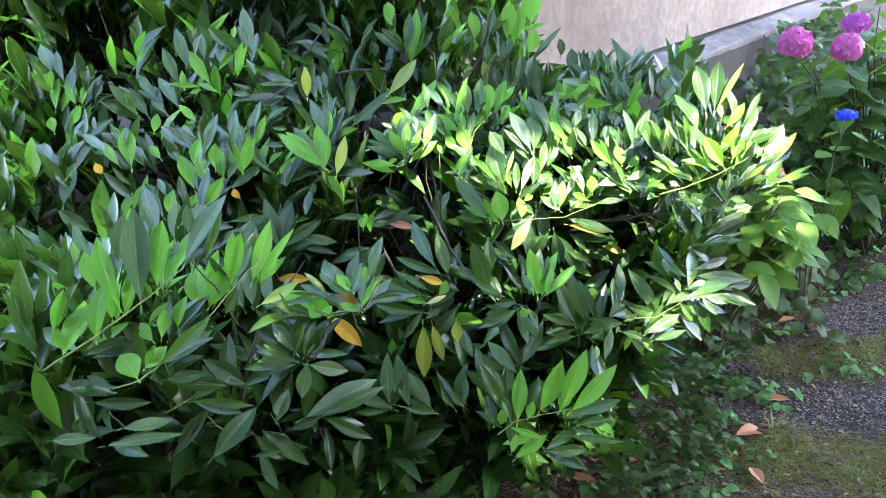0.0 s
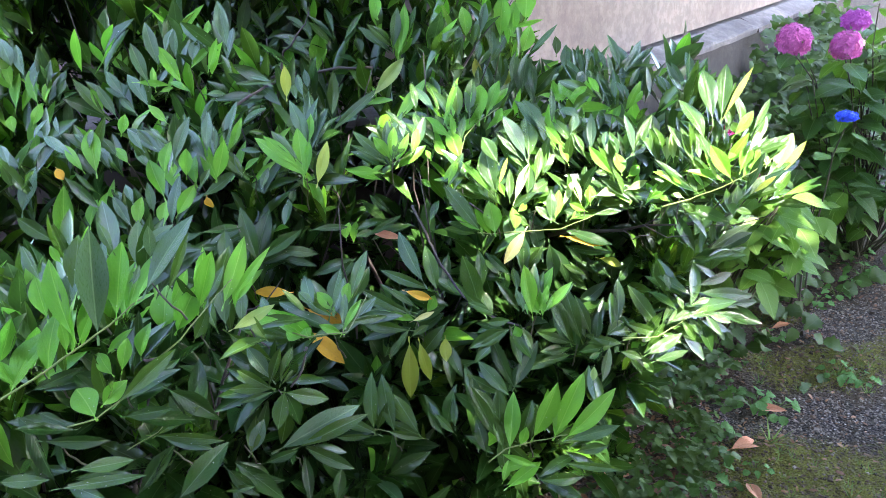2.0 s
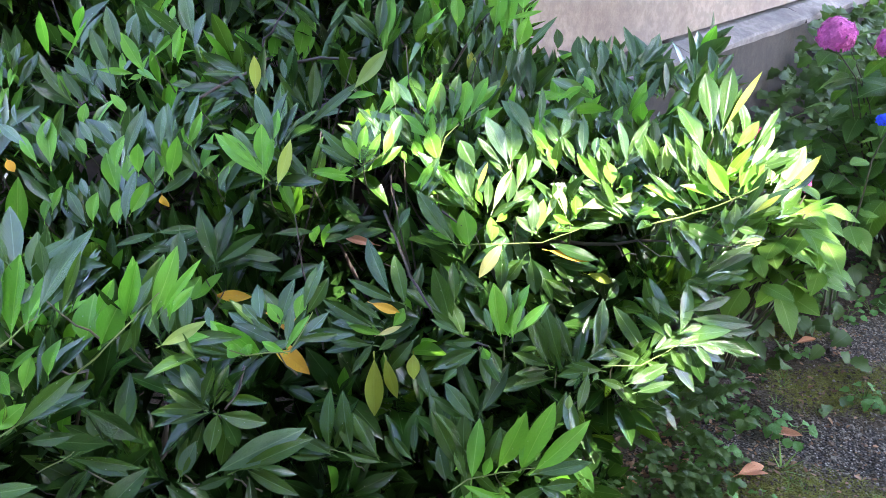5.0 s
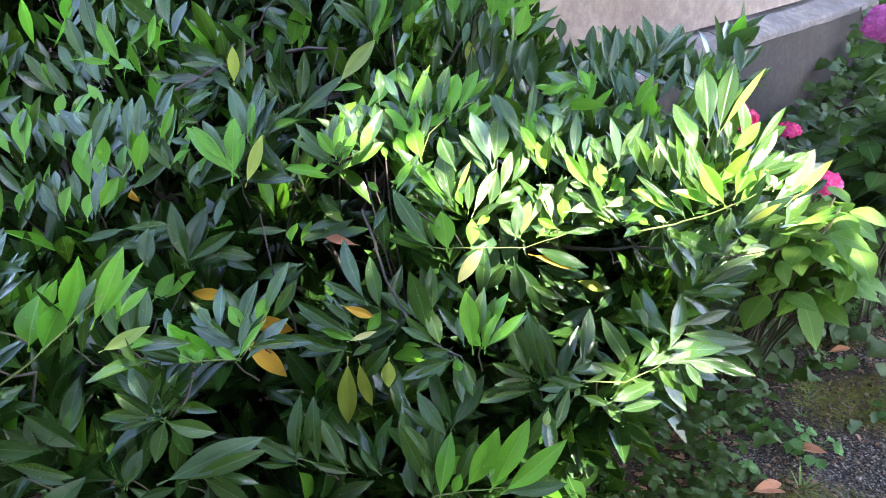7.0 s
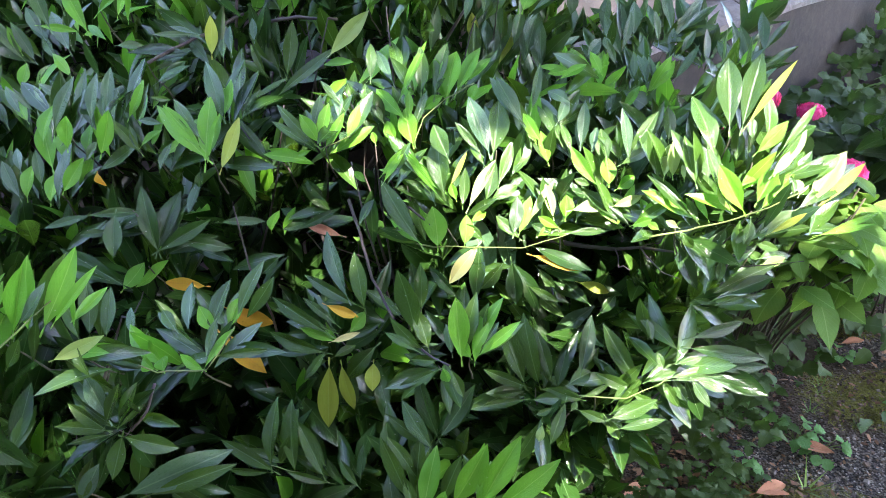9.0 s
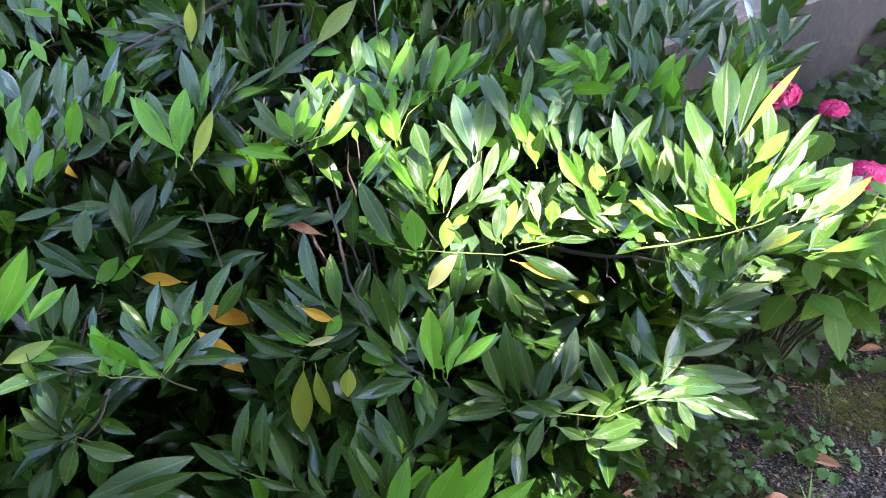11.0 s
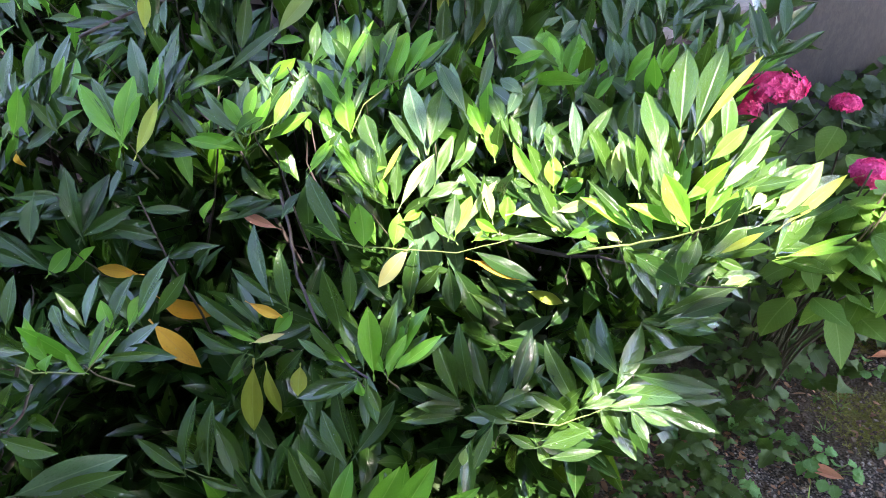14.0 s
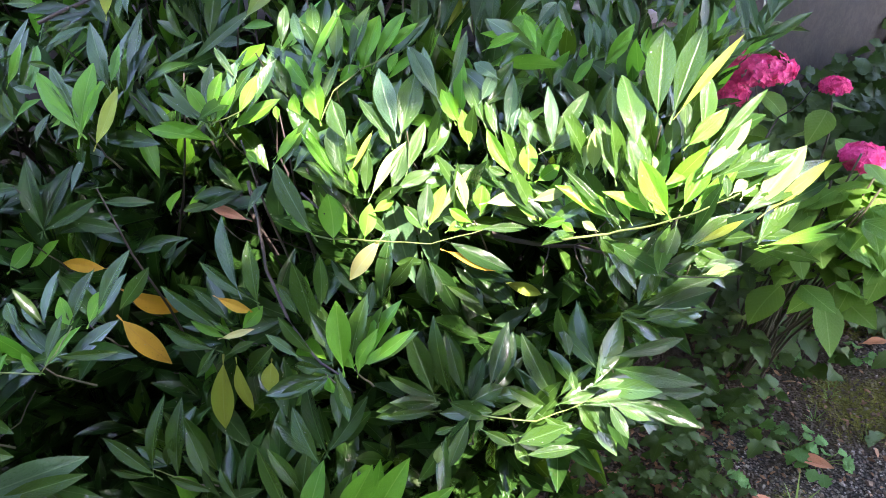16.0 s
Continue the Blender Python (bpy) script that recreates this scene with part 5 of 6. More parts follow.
twig([
    ('t', 0.187, 2.051, 1.093, 0.172, 2.088, 1.185, 0.28),
    ('g', 0.136, 2.028, 1.043, 0.136, 2.067, 1.125, 0.31),
    ('t', 0.213, 2.054, 1.087, 0.229, 2.064, 1.154, 0.35),
    ('t', 0.239, 2.051, 1.072, 0.260, 2.092, 1.148, 0.37),
    ('t', 0.266, 2.044, 1.058, 0.262, 2.066, 1.130, 0.32),
    ('d', 0.320, 2.056, 1.143, 0.321, 2.061, 1.185, 0.55),
])
twig([
    ('t', 0.399, 2.404, 1.035, 0.399, 2.422, 1.110, 0.37),
    ('t', 0.465, 2.396, 1.026, 0.471, 2.421, 1.099, 0.39),
    ('t', 0.550, 2.416, 1.033, 0.530, 2.453, 1.128, 0.28),
    ('t', 0.554, 2.404, 1.019, 0.634, 2.472, 1.104, 0.21),
    ('t', 0.574, 2.422, 1.030, 0.654, 2.447, 1.084, 0.16),
    ('t', 0.574, 2.384, 0.986, 0.603, 2.401, 1.039, 0.32),
    ('t', 0.442, 2.399, 1.030, 0.433, 2.439, 1.086, 0.30),
    ('t', 0.508, 2.410, 1.040, 0.500, 2.441, 1.090, 0.30),
])
twig([
    ('t', -0.491, 2.228, 1.186, -0.480, 2.245, 1.303, 0.33),
    ('t', -0.453, 2.237, 1.207, -0.424, 2.252, 1.303, 0.33),
    ('t', -0.475, 2.221, 1.168, -0.444, 2.236, 1.243, 0.27),
    ('y', -0.451, 2.213, 1.150, -0.393, 2.225, 1.188, 0.48),
    ('g', -0.387, 2.238, 1.209, -0.429, 2.282, 1.269, 0.24),
    ('g', -0.386, 2.244, 1.222, -0.329, 2.292, 1.276, 0.25),
    ('t', -0.385, 2.205, 1.130, -0.436, 2.211, 1.132, 0.31),
])
twig([
    ('y', -0.251, 2.070, 1.148, -0.232, 2.086, 1.229, 0.46),
    ('g', -0.258, 2.113, 1.221, -0.315, 2.150, 1.264, 0.25),
    ('g', -0.254, 2.084, 1.172, -0.332, 2.127, 1.221, 0.19),
    ('g', -0.264, 2.088, 1.156, -0.311, 2.127, 1.216, 0.20),
    ('y', -0.329, 2.130, 1.133, -0.310, 2.139, 1.188, 0.54),
    ('d', -0.129, 1.998, 1.182, -0.139, 2.013, 1.214, 0.63),
    ('g', -0.192, 2.035, 1.224, -0.210, 2.084, 1.283, 0.23),
    ('g', -0.165, 2.013, 1.213, -0.124, 2.048, 1.269, 0.20),
])
twig([
    ('g', -0.059, 1.958, 1.200, -0.110, 1.964, 1.249, 0.27),
    ('g', -0.072, 1.957, 1.194, -0.129, 1.983, 1.245, 0.26),
    ('t', -0.055, 1.956, 1.196, -0.041, 1.975, 1.279, 0.30),
    ('y', -0.044, 1.949, 1.182, -0.036, 1.988, 1.248, 0.30),
    ('y', -0.035, 1.955, 1.199, -0.021, 1.990, 1.283, 0.30),
    ('g', -0.023, 1.959, 1.210, 0.001, 2.008, 1.275, 0.19),
    ('y', -0.085, 1.986, 1.261, -0.093, 2.015, 1.307, 0.49),
])
twig([
    ('l', -0.099, 1.869, 1.113, -0.028, 1.882, 1.184, 0.29),
    ('g', -0.193, 1.841, 1.047, -0.085, 1.867, 1.134, 0.15),
    ('t', -0.240, 1.881, 1.135, -0.245, 1.905, 1.168, 0.39),
])

stem([(0.440, 1.550, 0.937), (0.494, 1.559, 0.945), (0.543, 1.546, 0.968), (0.591, 1.529, 0.999), (0.634, 1.540, 1.021)], 0.0016, 0.0008, SHOOT)
stem([(0.097, 1.575, 0.898), (0.125, 1.578, 0.892), (0.194, 1.590, 0.889), (0.259, 1.598, 0.886), (0.330, 1.622, 0.902)], 0.0012, 0.0007, SHOOT)
stem([(-0.027, 1.653, 0.933), (-0.001, 1.616, 0.886), (0.024, 1.568, 0.837), (0.077, 1.524, 0.771), (0.132, 1.476, 0.758), (0.160, 1.464, 0.754)], 0.0029, 0.0016, BARK)
stem([(0.084, 1.590, 0.954), (0.118, 1.583, 0.928)], 0.0020, 0.0015, BARK)
stem([(0.075, 1.709, 1.010), (0.087, 1.738, 1.044), (0.119, 1.776, 1.066), (0.163, 1.806, 1.083)], 0.0010, 0.0011, SHOOT)
stem([(-0.214, 1.272, 0.868), (-0.190, 1.272, 0.858), (-0.129, 1.285, 0.857), (-0.111, 1.302, 0.880), (-0.096, 1.319, 0.904)], 0.0011, 0.0008, SHOOT)
stem([(-0.193, 1.266, 0.845), (-0.201, 1.247, 0.815), (-0.219, 1.231, 0.794)], 0.0022, 0.0015, BARK)
stem([(-0.364, 1.723, 1.136), (-0.313, 1.799, 1.158), (-0.275, 1.934, 1.170)], 0.0031, 0.0027, BARK)
stem([(-0.058, 1.633, 1.027), (-0.015, 1.652, 1.043)], 0.0010, 0.0008, SHOOT)
stem([(-0.027, 1.401, 0.561), (-0.078, 1.400, 0.579), (-0.117, 1.398, 0.591)], 0.0010, 0.0008, SHOOT)
stem([(0.352, 1.465, 0.713), (0.422, 1.476, 0.705), (0.448, 1.487, 0.714), (0.492, 1.506, 0.728)], 0.0011, 0.0007, SHOOT)
stem([(-0.553, 1.023, 0.919), (-0.473, 1.043, 0.960), (-0.408, 1.047, 1.001), (-0.339, 1.050, 1.048)], 0.0017, 0.0010, SHOOT)
stem([(-0.397, 1.135, 0.896), (-0.346, 1.158, 0.929), (-0.304, 1.224, 0.965), (-0.285, 1.242, 0.979)], 0.0014, 0.0009, SHOOT)
stem([(-0.462, 1.023, 0.883), (-0.422, 1.022, 0.894), (-0.382, 1.044, 0.916), (-0.361, 1.097, 0.921)], 0.0012, 0.0008, SHOOT)
stem([(0.089, 1.347, 0.540), (0.121, 1.356, 0.560), (0.178, 1.361, 0.571), (0.235, 1.364, 0.577)], 0.0014, 0.0009, SHOOT)
stem([(-0.427, 1.865, 1.117), (-0.375, 1.977, 1.131), (-0.323, 2.000, 1.144)], 0.0041, 0.0034, BARK)
stem([(-0.234, 1.946, 1.153), (-0.177, 1.950, 1.162), (-0.102, 1.949, 1.157)], 0.0034, 0.0027, BARK)
stem([(-0.429, 1.094, 0.792), (-0.384, 1.103, 0.813), (-0.367, 1.111, 0.832)], 0.0009, 0.0007, SHOOT)


SHOWN_AT = np.array(SHOWN)
for owner, mass in EXTRA.values():
    under(mass.build("foliage", [MASS["d"], MASS["y"], MASS["g"]], None, "glossy leaves behind the shoots, sun and shade put into their tones"), owner)


FOOT = [(0.62, 1.86), (0.52, 1.64), (0.22, 1.61), (-0.05, 1.57), (-0.2, 1.38), (-0.36, 1.16), (-0.62, 1.0), (-1.0, 0.9), (-1.7, 0.85)]


def foot_y(x):
    """How near the shrubs' front comes at x."""
    for (x1, y1), (x0, y0) in zip(FOOT, FOOT[1:]):
        if x0 <= x <= x1:
            s = (x - x0) / (x1 - x0)
            return y0 + (y1 - y0) * s
    return FOOT[-1][1] if x < 0 else 1.9


def crest(x, y):
    """The height of the leaf tips over the plan."""
    z = 1.0 + 0.10 * min(1, max(0, (y - 1.35) / 0.4))
    if x < 0.22:
        z += 0.35 * min(1, max(0, (y - 1.75) / 0.35)) * min(1, max(0, (0.24 - x) / 0.12))
    return z


OUTWARD = np.array((0.1, -0.88, 0.46))


def crowded(p):
    """Whether a leaf at p would stand in front of, or in, one of the modelled shoots."""
    d = np.array(p) - SHOWN_AT
    out = d @ OUTWARD
    side = np.linalg.norm(d - out[:, None] * OUTWARD, axis=1)
    return bool(((side < 0.052) & (out > -0.075) & (out < 0.5)).any())


def shoot_leaves(mass, base, way, n, size, tones, droop=0.0, broad=0.0):
    """A whorl of n leaves round the end of a shoot."""
    way = Vector(way).normalized()
    a = way.orthogonal().normalized()
    b = way.cross(a)
    turn = rng.uniform(0, 6.28)
    for i in range(n):
        s = i / max(1, n - 1)
        w = turn + i * 2.4
        side = a * math.cos(w) + b * math.sin(w)
        open_ = (0.95 - 0.65 * s) * rng.uniform(0.55, 1.35)
        d = (way * math.cos(open_) + side * math.sin(open_) + Vector((0, 0, 0.3 - droop))).normalized()
        foot = base + way * (0.02 + 0.075 * s)
        long = size * rng.uniform(0.75, 1.15) * (1.0 - 0.25 * s)
        if crowded(foot + d * long * 0.35) or crowded(foot + d * long * 0.8):
            continue
        up = way * math.sin(open_) - side * math.cos(open_) + Vector((0, -0.1, 0.35))
        mass.leaf(frame_of(foot, foot + d * long, up, rng.uniform(0.24, 0.34) + broad), rng.choices(range(len(tones)), tones)[0])


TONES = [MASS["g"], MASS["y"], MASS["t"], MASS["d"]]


POCKETS = ((-0.62, 1.45, 0.90, 0.14), (-0.40, 1.54, 0.84, 0.19), (-0.15, 1.42, 0.62, 0.17), (-0.22, 1.56, 0.74, 0.17), (0.0, 1.55, 0.62, 0.12))


def hollow(x, y, z):
    """Dark pockets between the boughs."""
    if any((x - a) ** 2 + (y - b) ** 2 + (z - c) ** 2 < r * r for a, b, c, r in POCKETS):
        return True
    return z < 0.95 and (x < 0.0 or z > 0.5) and noise.noise(Vector((x * 3.6, y * 2.0, z * 4.4 + 7))) > 0.16


def fill_front():
    """Shoots that look out of the shrubs' front."""
    for owner, x0, x1, count in ((front_laurel, -1.65, -0.2, 330), (main_laurel, -0.2, 0.62, 330)):
        mass, stems = Mass(ROUGH), []
        for i in range(count):
            x = rng.uniform(x0, x1)
            y = foot_y(x) + rng.choice((0.1, 0.14, 0.2, 0.28, 0.36)) + rng.uniform(0, 0.05)
            z = rng.uniform(0.12, crest(x, y) - 0.16)
            if x > 0.42 + 0.5 * (z - 0.25) or hollow(x, y, z):
                continue
            way = Vector((rng.gauss(0.12, 0.4), rng.gauss(-0.45, 0.3), rng.gauss(0.75, 0.3)))
            base = Vector((x, y, z))
            # mostly the shade-darkened tone, so the front's depths read dark
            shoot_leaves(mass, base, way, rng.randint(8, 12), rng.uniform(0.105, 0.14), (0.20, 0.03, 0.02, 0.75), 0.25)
            if i % 14 == 0 and x < 0.15:
                stems.append(tube(bent(base - way.normalized() * 0.2 + Vector((0, 0.1, 0)), base + way.normalized() * 0.09, 3, -0.02, i), [0.0025, 0.0021, 0.0017, 0.001], 5))
        under(mass.build("foliage", TONES, None, "dense dark glossy laurel foliage"), owner)
        v, f = merge(stems)
        under(mesh_object("branchwork", v, f, BARK), owner)["kind"] = "stuff"


def fill_top():
    """Shoots that stand up out of the shrubs' tops."""
    for owner, x0, x1, y0, y1, count in ((front_laurel, -1.6, -0.22, 0.9, 1.9, 560), (main_laurel, -0.25, 0.62, 1.5, 2.05, 260),
                                         (tall_laurel, -2.5, 0.24, 1.85, 2.9, 1150), (tall_laurel, -2.0, -0.75, 1.6, 2.4, 260), (back_laurel, 0.2, 0.82, 2.1, 2.75, 72)):
        mass, stems = Mass(ROUGH), []
        for i in range(count):
            x, y = rng.uniform(x0, x1), rng.uniform(y0, y1)
            if y < foot_y(x) + 0.05 or (owner is back_laurel and y > 2.74 + (x - 0.16) * 1.16 - 0.2) or (owner is tall_laurel and y > 2.75 + (0.16 - x) * 0.25 - 0.12):
                continue
            top = 1.02 if owner is back_laurel else crest(x, y)
            depth = rng.choice((0.1, 0.12, 0.15, 0.2, 0.3, 0.4))
            if owner is back_laurel:
                top = 1.08 - 0.13 * rng.random()
                if x > 0.6:
                    if y < 2.4 or rng.random() < 0.6:
                        continue
                    depth = 0.11
            base = Vector((x, y, top - depth - rng.uniform(0.0, 0.05)))
            if base.z < 0.95 and owner is not back_laurel and hollow(*base):
                continue
            wide = 0.55 if owner is back_laurel else 0.24
            way = Vector((rng.gauss(0.1, wide), rng.gauss(-0.12, wide), 1.0))
            # the back laurel is mostly in the tone tinted with sky sheen
            shoot_leaves(mass, base, way, rng.randint(8, 12), rng.uniform(0.105, 0.14) + (0.02 if owner is back_laurel else 0), (0.12, 0.05, 0.83) if owner is back_laurel else (0.48, 0.21, 0.15, 0.16), 0.12 if owner is back_laurel else 0.0, 0.07 if owner is back_laurel else 0.0)
            if i % 14 == 0 and x < 0.15:
                stems.append(tube(bent(base - way.normalized() * 0.25, base + way.normalized() * 0.09, 3, -0.02, i), [0.0025, 0.0021, 0.0017, 0.001], 5))
        under(mass.build("foliage", TONES, None, "upright glossy laurel leaves"), owner)
        if stems:
            v, f = merge(stems)
            under(mesh_object("branchwork", v, f, BARK), owner)["kind"] = "stuff"


def fill_inside():
    """Older leaves within the shrubs, all in the tone darkened for shade."""
    for owner, x0, x1, y0, y1, top, count in ((front_laurel, -1.6, -0.2, 1.2, 2.0, 0.85, 560), (main_laurel, -0.3, 0.55, 1.75, 2.2, 0.85, 170), (tall_laurel, -2.5, 0.2, 2.0, 2.9, 1.15, 900)):
        mass = Mass(ROUGH)
        for i in range(count):
            base = Vector((rng.uniform(x0, x1), rng.uniform(y0, y1), rng.uniform(0.2, top)))
            if base.y < foot_y(base.x) + 0.25 or hollow(*base) or (owner is tall_laurel and base.y > 2.63 + (0.16 - base.x) * 0.25):
                continue
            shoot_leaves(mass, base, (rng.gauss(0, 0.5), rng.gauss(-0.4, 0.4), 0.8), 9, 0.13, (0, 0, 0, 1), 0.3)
        under(mass.build("foliage", TONES, None, "inner laurel leaves, older and darkened to stand for shade"), owner)


def fill_low():
    """Leaves added low under the boughs, all in the tone darkened for shade."""
    for owner, x0, x1, count in ((front_laurel, -1.7, -0.2, 520), (main_laurel, -0.2, 0.42, 220)):
        mass = Mass(ROUGH)
        for i in range(count):
            x = rng.uniform(x0, x1)
            y = foot_y(x) + rng.uniform(0.12, 0.75)
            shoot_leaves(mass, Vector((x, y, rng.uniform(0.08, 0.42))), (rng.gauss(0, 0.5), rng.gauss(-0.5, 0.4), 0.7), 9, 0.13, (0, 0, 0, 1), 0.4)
        under(mass.build("foliage", TONES, None, "low laurel leaves under the boughs, shade put into their dark colour"), owner)


fill_front()
fill_top()
fill_inside()
fill_low()


def limb(owner, a, b, r0, r1, seed, sag=0.0):
    pts = bent(a, b, 6, sag, seed)
    r = random.Random(seed + 30)
    pieces = [tube(pts, np.linspace(r0, r1 * 0.35, 7), 8)]
    # side twigs fork off towards the end
    for i in (3, 4, 4, 5, 6):
        on = (pts[6] - pts[3]).normalized()
        to = pts[i] + (on + Vector((r.uniform(-0.8, 0.8), r.uniform(-0.9, 0.3), r.uniform(-0.1, 0.5)))).normalized() * r.uniform(0.1, 0.2)
        pieces.append(tube(bent(pts[i], to, 4, -0.01, seed * 9 + i, 0.04), np.linspace(r1 * 0.45, 0.0007, 5), 6))
    v, f = merge(pieces)
    return under(mesh_object("branch", v, f, BARK, label="grey-brown woody branch"), owner)


for i, (owner, a, b, r0, r1) in enumerate((
        (main_laurel, (0.12, 1.95, 0.0), (-0.02, 1.76, 0.86), 0.012, 0.005),
        (main_laurel, (0.26, 1.78, 0.80), (0.55, 1.64, 0.87), 0.0055, 0.003), (main_laurel, (0.08, 1.95, 0.0), (-0.2, 1.86, 0.9), 0.012, 0.005),
        (main_laurel, (0.2, 1.95, 0.0), (0.5, 1.62, 0.62), 0.01, 0.004),
        (front_laurel, (-0.75, 1.45, 0.0), (-0.42, 1.25, 0.85), 0.014, 0.005), (front_laurel, (-0.7, 1.45, 0.0), (-0.32, 1.42, 0.84), 0.012, 0.004),
        (front_laurel, (-0.78, 1.45, 0.0), (-0.9, 1.2, 0.9), 0.013, 0.005), (tall_laurel, (-0.7, 2.35, 0.0), (-0.3, 1.98, 1.2), 0.018, 0.007),
        (tall_laurel, (-0.7, 2.35, 0.0), (-1.0, 2.0, 1.25), 0.018, 0.007), (tall_laurel, (-0.66, 2.35, 0.0), (0.15, 2.05, 1.2), 0.016, 0.006),
        (back_laurel, (0.75, 2.65, 0.0), (0.5, 2.45, 0.9), 0.01, 0.004),
        (back_laurel, (0.75, 2.65, 0.0), (0.8, 2.35, 0.8), 0.01, 0.004))):
    limb(owner, a, b, r0, r1, i)


# ---- hydrangeas ----
BROAD = [blade(14, 4, f, c, 0.44, 0.95, 0.06, 0.022, i + 20, 0.8) for i, (f, c) in enumerate(((0.10, -0.3), (0.16, -0.5), (0.06, -0.15), (0.12, -0.6)))]
LEAF_H, LEAF_K = leaf_meshes(BROAD, "h"), leaf_meshes(BROAD, "k")


def floret_ball(centre, radius, flat, count, size, seed):
    """A flower head: four-petalled florets all over a flattened ball."""
    r = random.Random(seed)
    verts, faces = [], []
    for i in range(count):
        z = 1 - 1.7 * (i + 0.5) / count
        w = i * 2.39996 + r.uniform(-0.2, 0.2)
        rad = math.sqrt(max(0, 1 - z * z))
        n = Vector((rad * math.cos(w), rad * math.sin(w), z))
        p = Vector(centre) + Vector((n.x * radius, n.y * radius, n.z * radius * flat)) * r.uniform(0.9, 1.06)
        n = (n + Vector((r.uniform(-0.6, 0.6), r.uniform(-0.6, 0.6), r.uniform(-0.4, 0.6)))).normalized()
        a = n.orthogonal().normalized()
        b = n.cross(a)
        spin = r.uniform(0, 1.57)
        for k in range(4):
            q = spin + k * math.pi / 2
            d, e = a * math.cos(q) + b * math.sin(q), b * math.cos(q) - a * math.sin(q)
            m = len(verts)
            verts += [p, p + d * size * 0.55 + e * size * 0.42 + n * size * 0.12, p + d * size + n * size * 0.05, p + d * size * 0.55 - e * size * 0.42 + n * size * 0.12]
            faces.append((m, m + 3, m + 2, m + 1))
    return verts, faces


def hydrangea(base, spread, heads, stems, tallest, size, label, seed):
    """A hydrangea: stems from one foot, pairs of drooping toothed leaves, and flower heads at the given places."""
    r = random.Random(seed)
    plant = tagged(new("hydrangea"), label, "hydrangea", "hydrangeas by the wall")
    plant.location = base
    bpy.context.view_layer.update()
    goals = [(Vector(h[0]) + Vector((0, 0, -0.04)), h) for h in heads]
    for i in range(stems):
        w, d = r.uniform(0, 6.28), math.sqrt(r.uniform(0.02, 1))
        goals.append((Vector(base) + Vector((math.cos(w) * spread[0] * d, math.sin(w) * spread[1] * d, tallest * (1 - (0.55 if tallest > 0.75 else 0.3) * d * d) * r.uniform(0.55 if tallest > 0.75 else 0.86, 1))), None))
    for n, (goal, head) in enumerate(goals):
        foot = Vector(base) + Vector((r.uniform(-0.05, 0.05), r.uniform(-0.02, 0.1), 0)) + (Vector((-0.10, 0.10, 0)) if len(heads) > 3 else Vector())
        line = bent(foot, goal, 6, 0.05, seed * 50 + n)
        v, f = tube(line, np.linspace(0.004, 0.0022, len(line)), 6)
        stem = under(mesh_object("stem", v, f, STALK, label="thin olive-green stem"), plant)
        turn = r.uniform(0, 3.1)
        for i in range(2 if tallest > 0.75 else 4, 7):
            p = line[i] if i < 6 else line[6] + Vector((0, 0, -0.012))
            for k in (0, 1):
                a = turn + i * 1.57 + k * math.pi + r.uniform(-0.35, 0.35)
                if i < 5 and r.random() < (0.35 if tallest > 0.75 else 0.55):
                    continue
                long = size * r.uniform(0.7, 1.15) * (0.6, 0.6, 0.6, 0.75, 0.95, 1.0, 0.85)[i]
                d = Vector((math.cos(a), math.sin(a), r.uniform(-0.6, 0.15))).normalized()
                p1 = p + d * 0.02
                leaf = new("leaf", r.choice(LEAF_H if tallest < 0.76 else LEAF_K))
                under(leaf, stem)
                leaf.matrix_basis = frame_of(p1, p1 + d * long, Vector((r.uniform(-0.2, 0.2), r.uniform(-0.4, 0.1), 1)), r.uniform(0.6, 0.78))
        if head:
            place, radius, flat, count, petal, petals, said = head
            v, f = floret_ball(place, radius, flat, count, petal, seed * 7 + n)
            under(mesh_object("flower_head", v, f, petals, smooth=False, label=said), plant)
    return plant


hydrangea((1.82, 3.3, 0), (0.5, 0.42), [
    ((1.34, 3.108, 0.965), 0.059, 0.95, 210, 0.0135, PURPLE, "round purple-pink flower head"),
    ((1.53, 3.10, 0.935), 0.052, 1.0, 180, 0.0135, PURPLE, "round purple-pink flower head"),
    ((1.60, 3.19, 1.01), 0.047, 0.8, 140, 0.0125, VIOLET, "violet flower head in shade"),
], 74, 1.14, 0.14, "leafy hydrangea with purple-pink flower heads in the shade of the wall", 3)
hydrangea((1.34, 2.80, 0), (0.10, 0.08), [((1.39, 2.76, 0.765), 0.030, 0.42, 50, 0.013, BLUE, "small flat blue flower head")],
          2, 0.5, 0.10, "slender hydrangea stem with a small blue flower head", 4)
hydrangea((0.95, 2.37, 0), (0.13, 0.14), [
    ((0.99, 2.40, 0.70), 0.044, 0.55, 150, 0.012, PINK, "bright crimson-pink flower head"),
    ((0.98, 2.72, 0.745), 0.034, 0.42, 80, 0.0115, PINK, "small crimson-pink flower head"),
    ((0.79, 2.67, 0.80), 0.084, 0.34, 220, 0.013, PINK, "broad crimson-pink flower head"),
    ((0.74, 2.68, 0.73), 0.04, 0.7, 90, 0.011, PINK, "small crimson-pink flower head"),
], 30, 0.75, 0.105, "low hydrangea with crimson-pink flower heads and light green leaves", 5)

# ---- plants on the ground ----
HEART = [blade(8, 2, 0.2, -0.4, 0.36, 0.8, 0.1, 0.16, 40), blade(8, 2, 0.3, -0.5, 0.42, 0.8, 0.1, 0.2, 41), blade(8, 2, 0.1, -0.2, 0.5, 0.8, 0.12, 0.14, 42)]
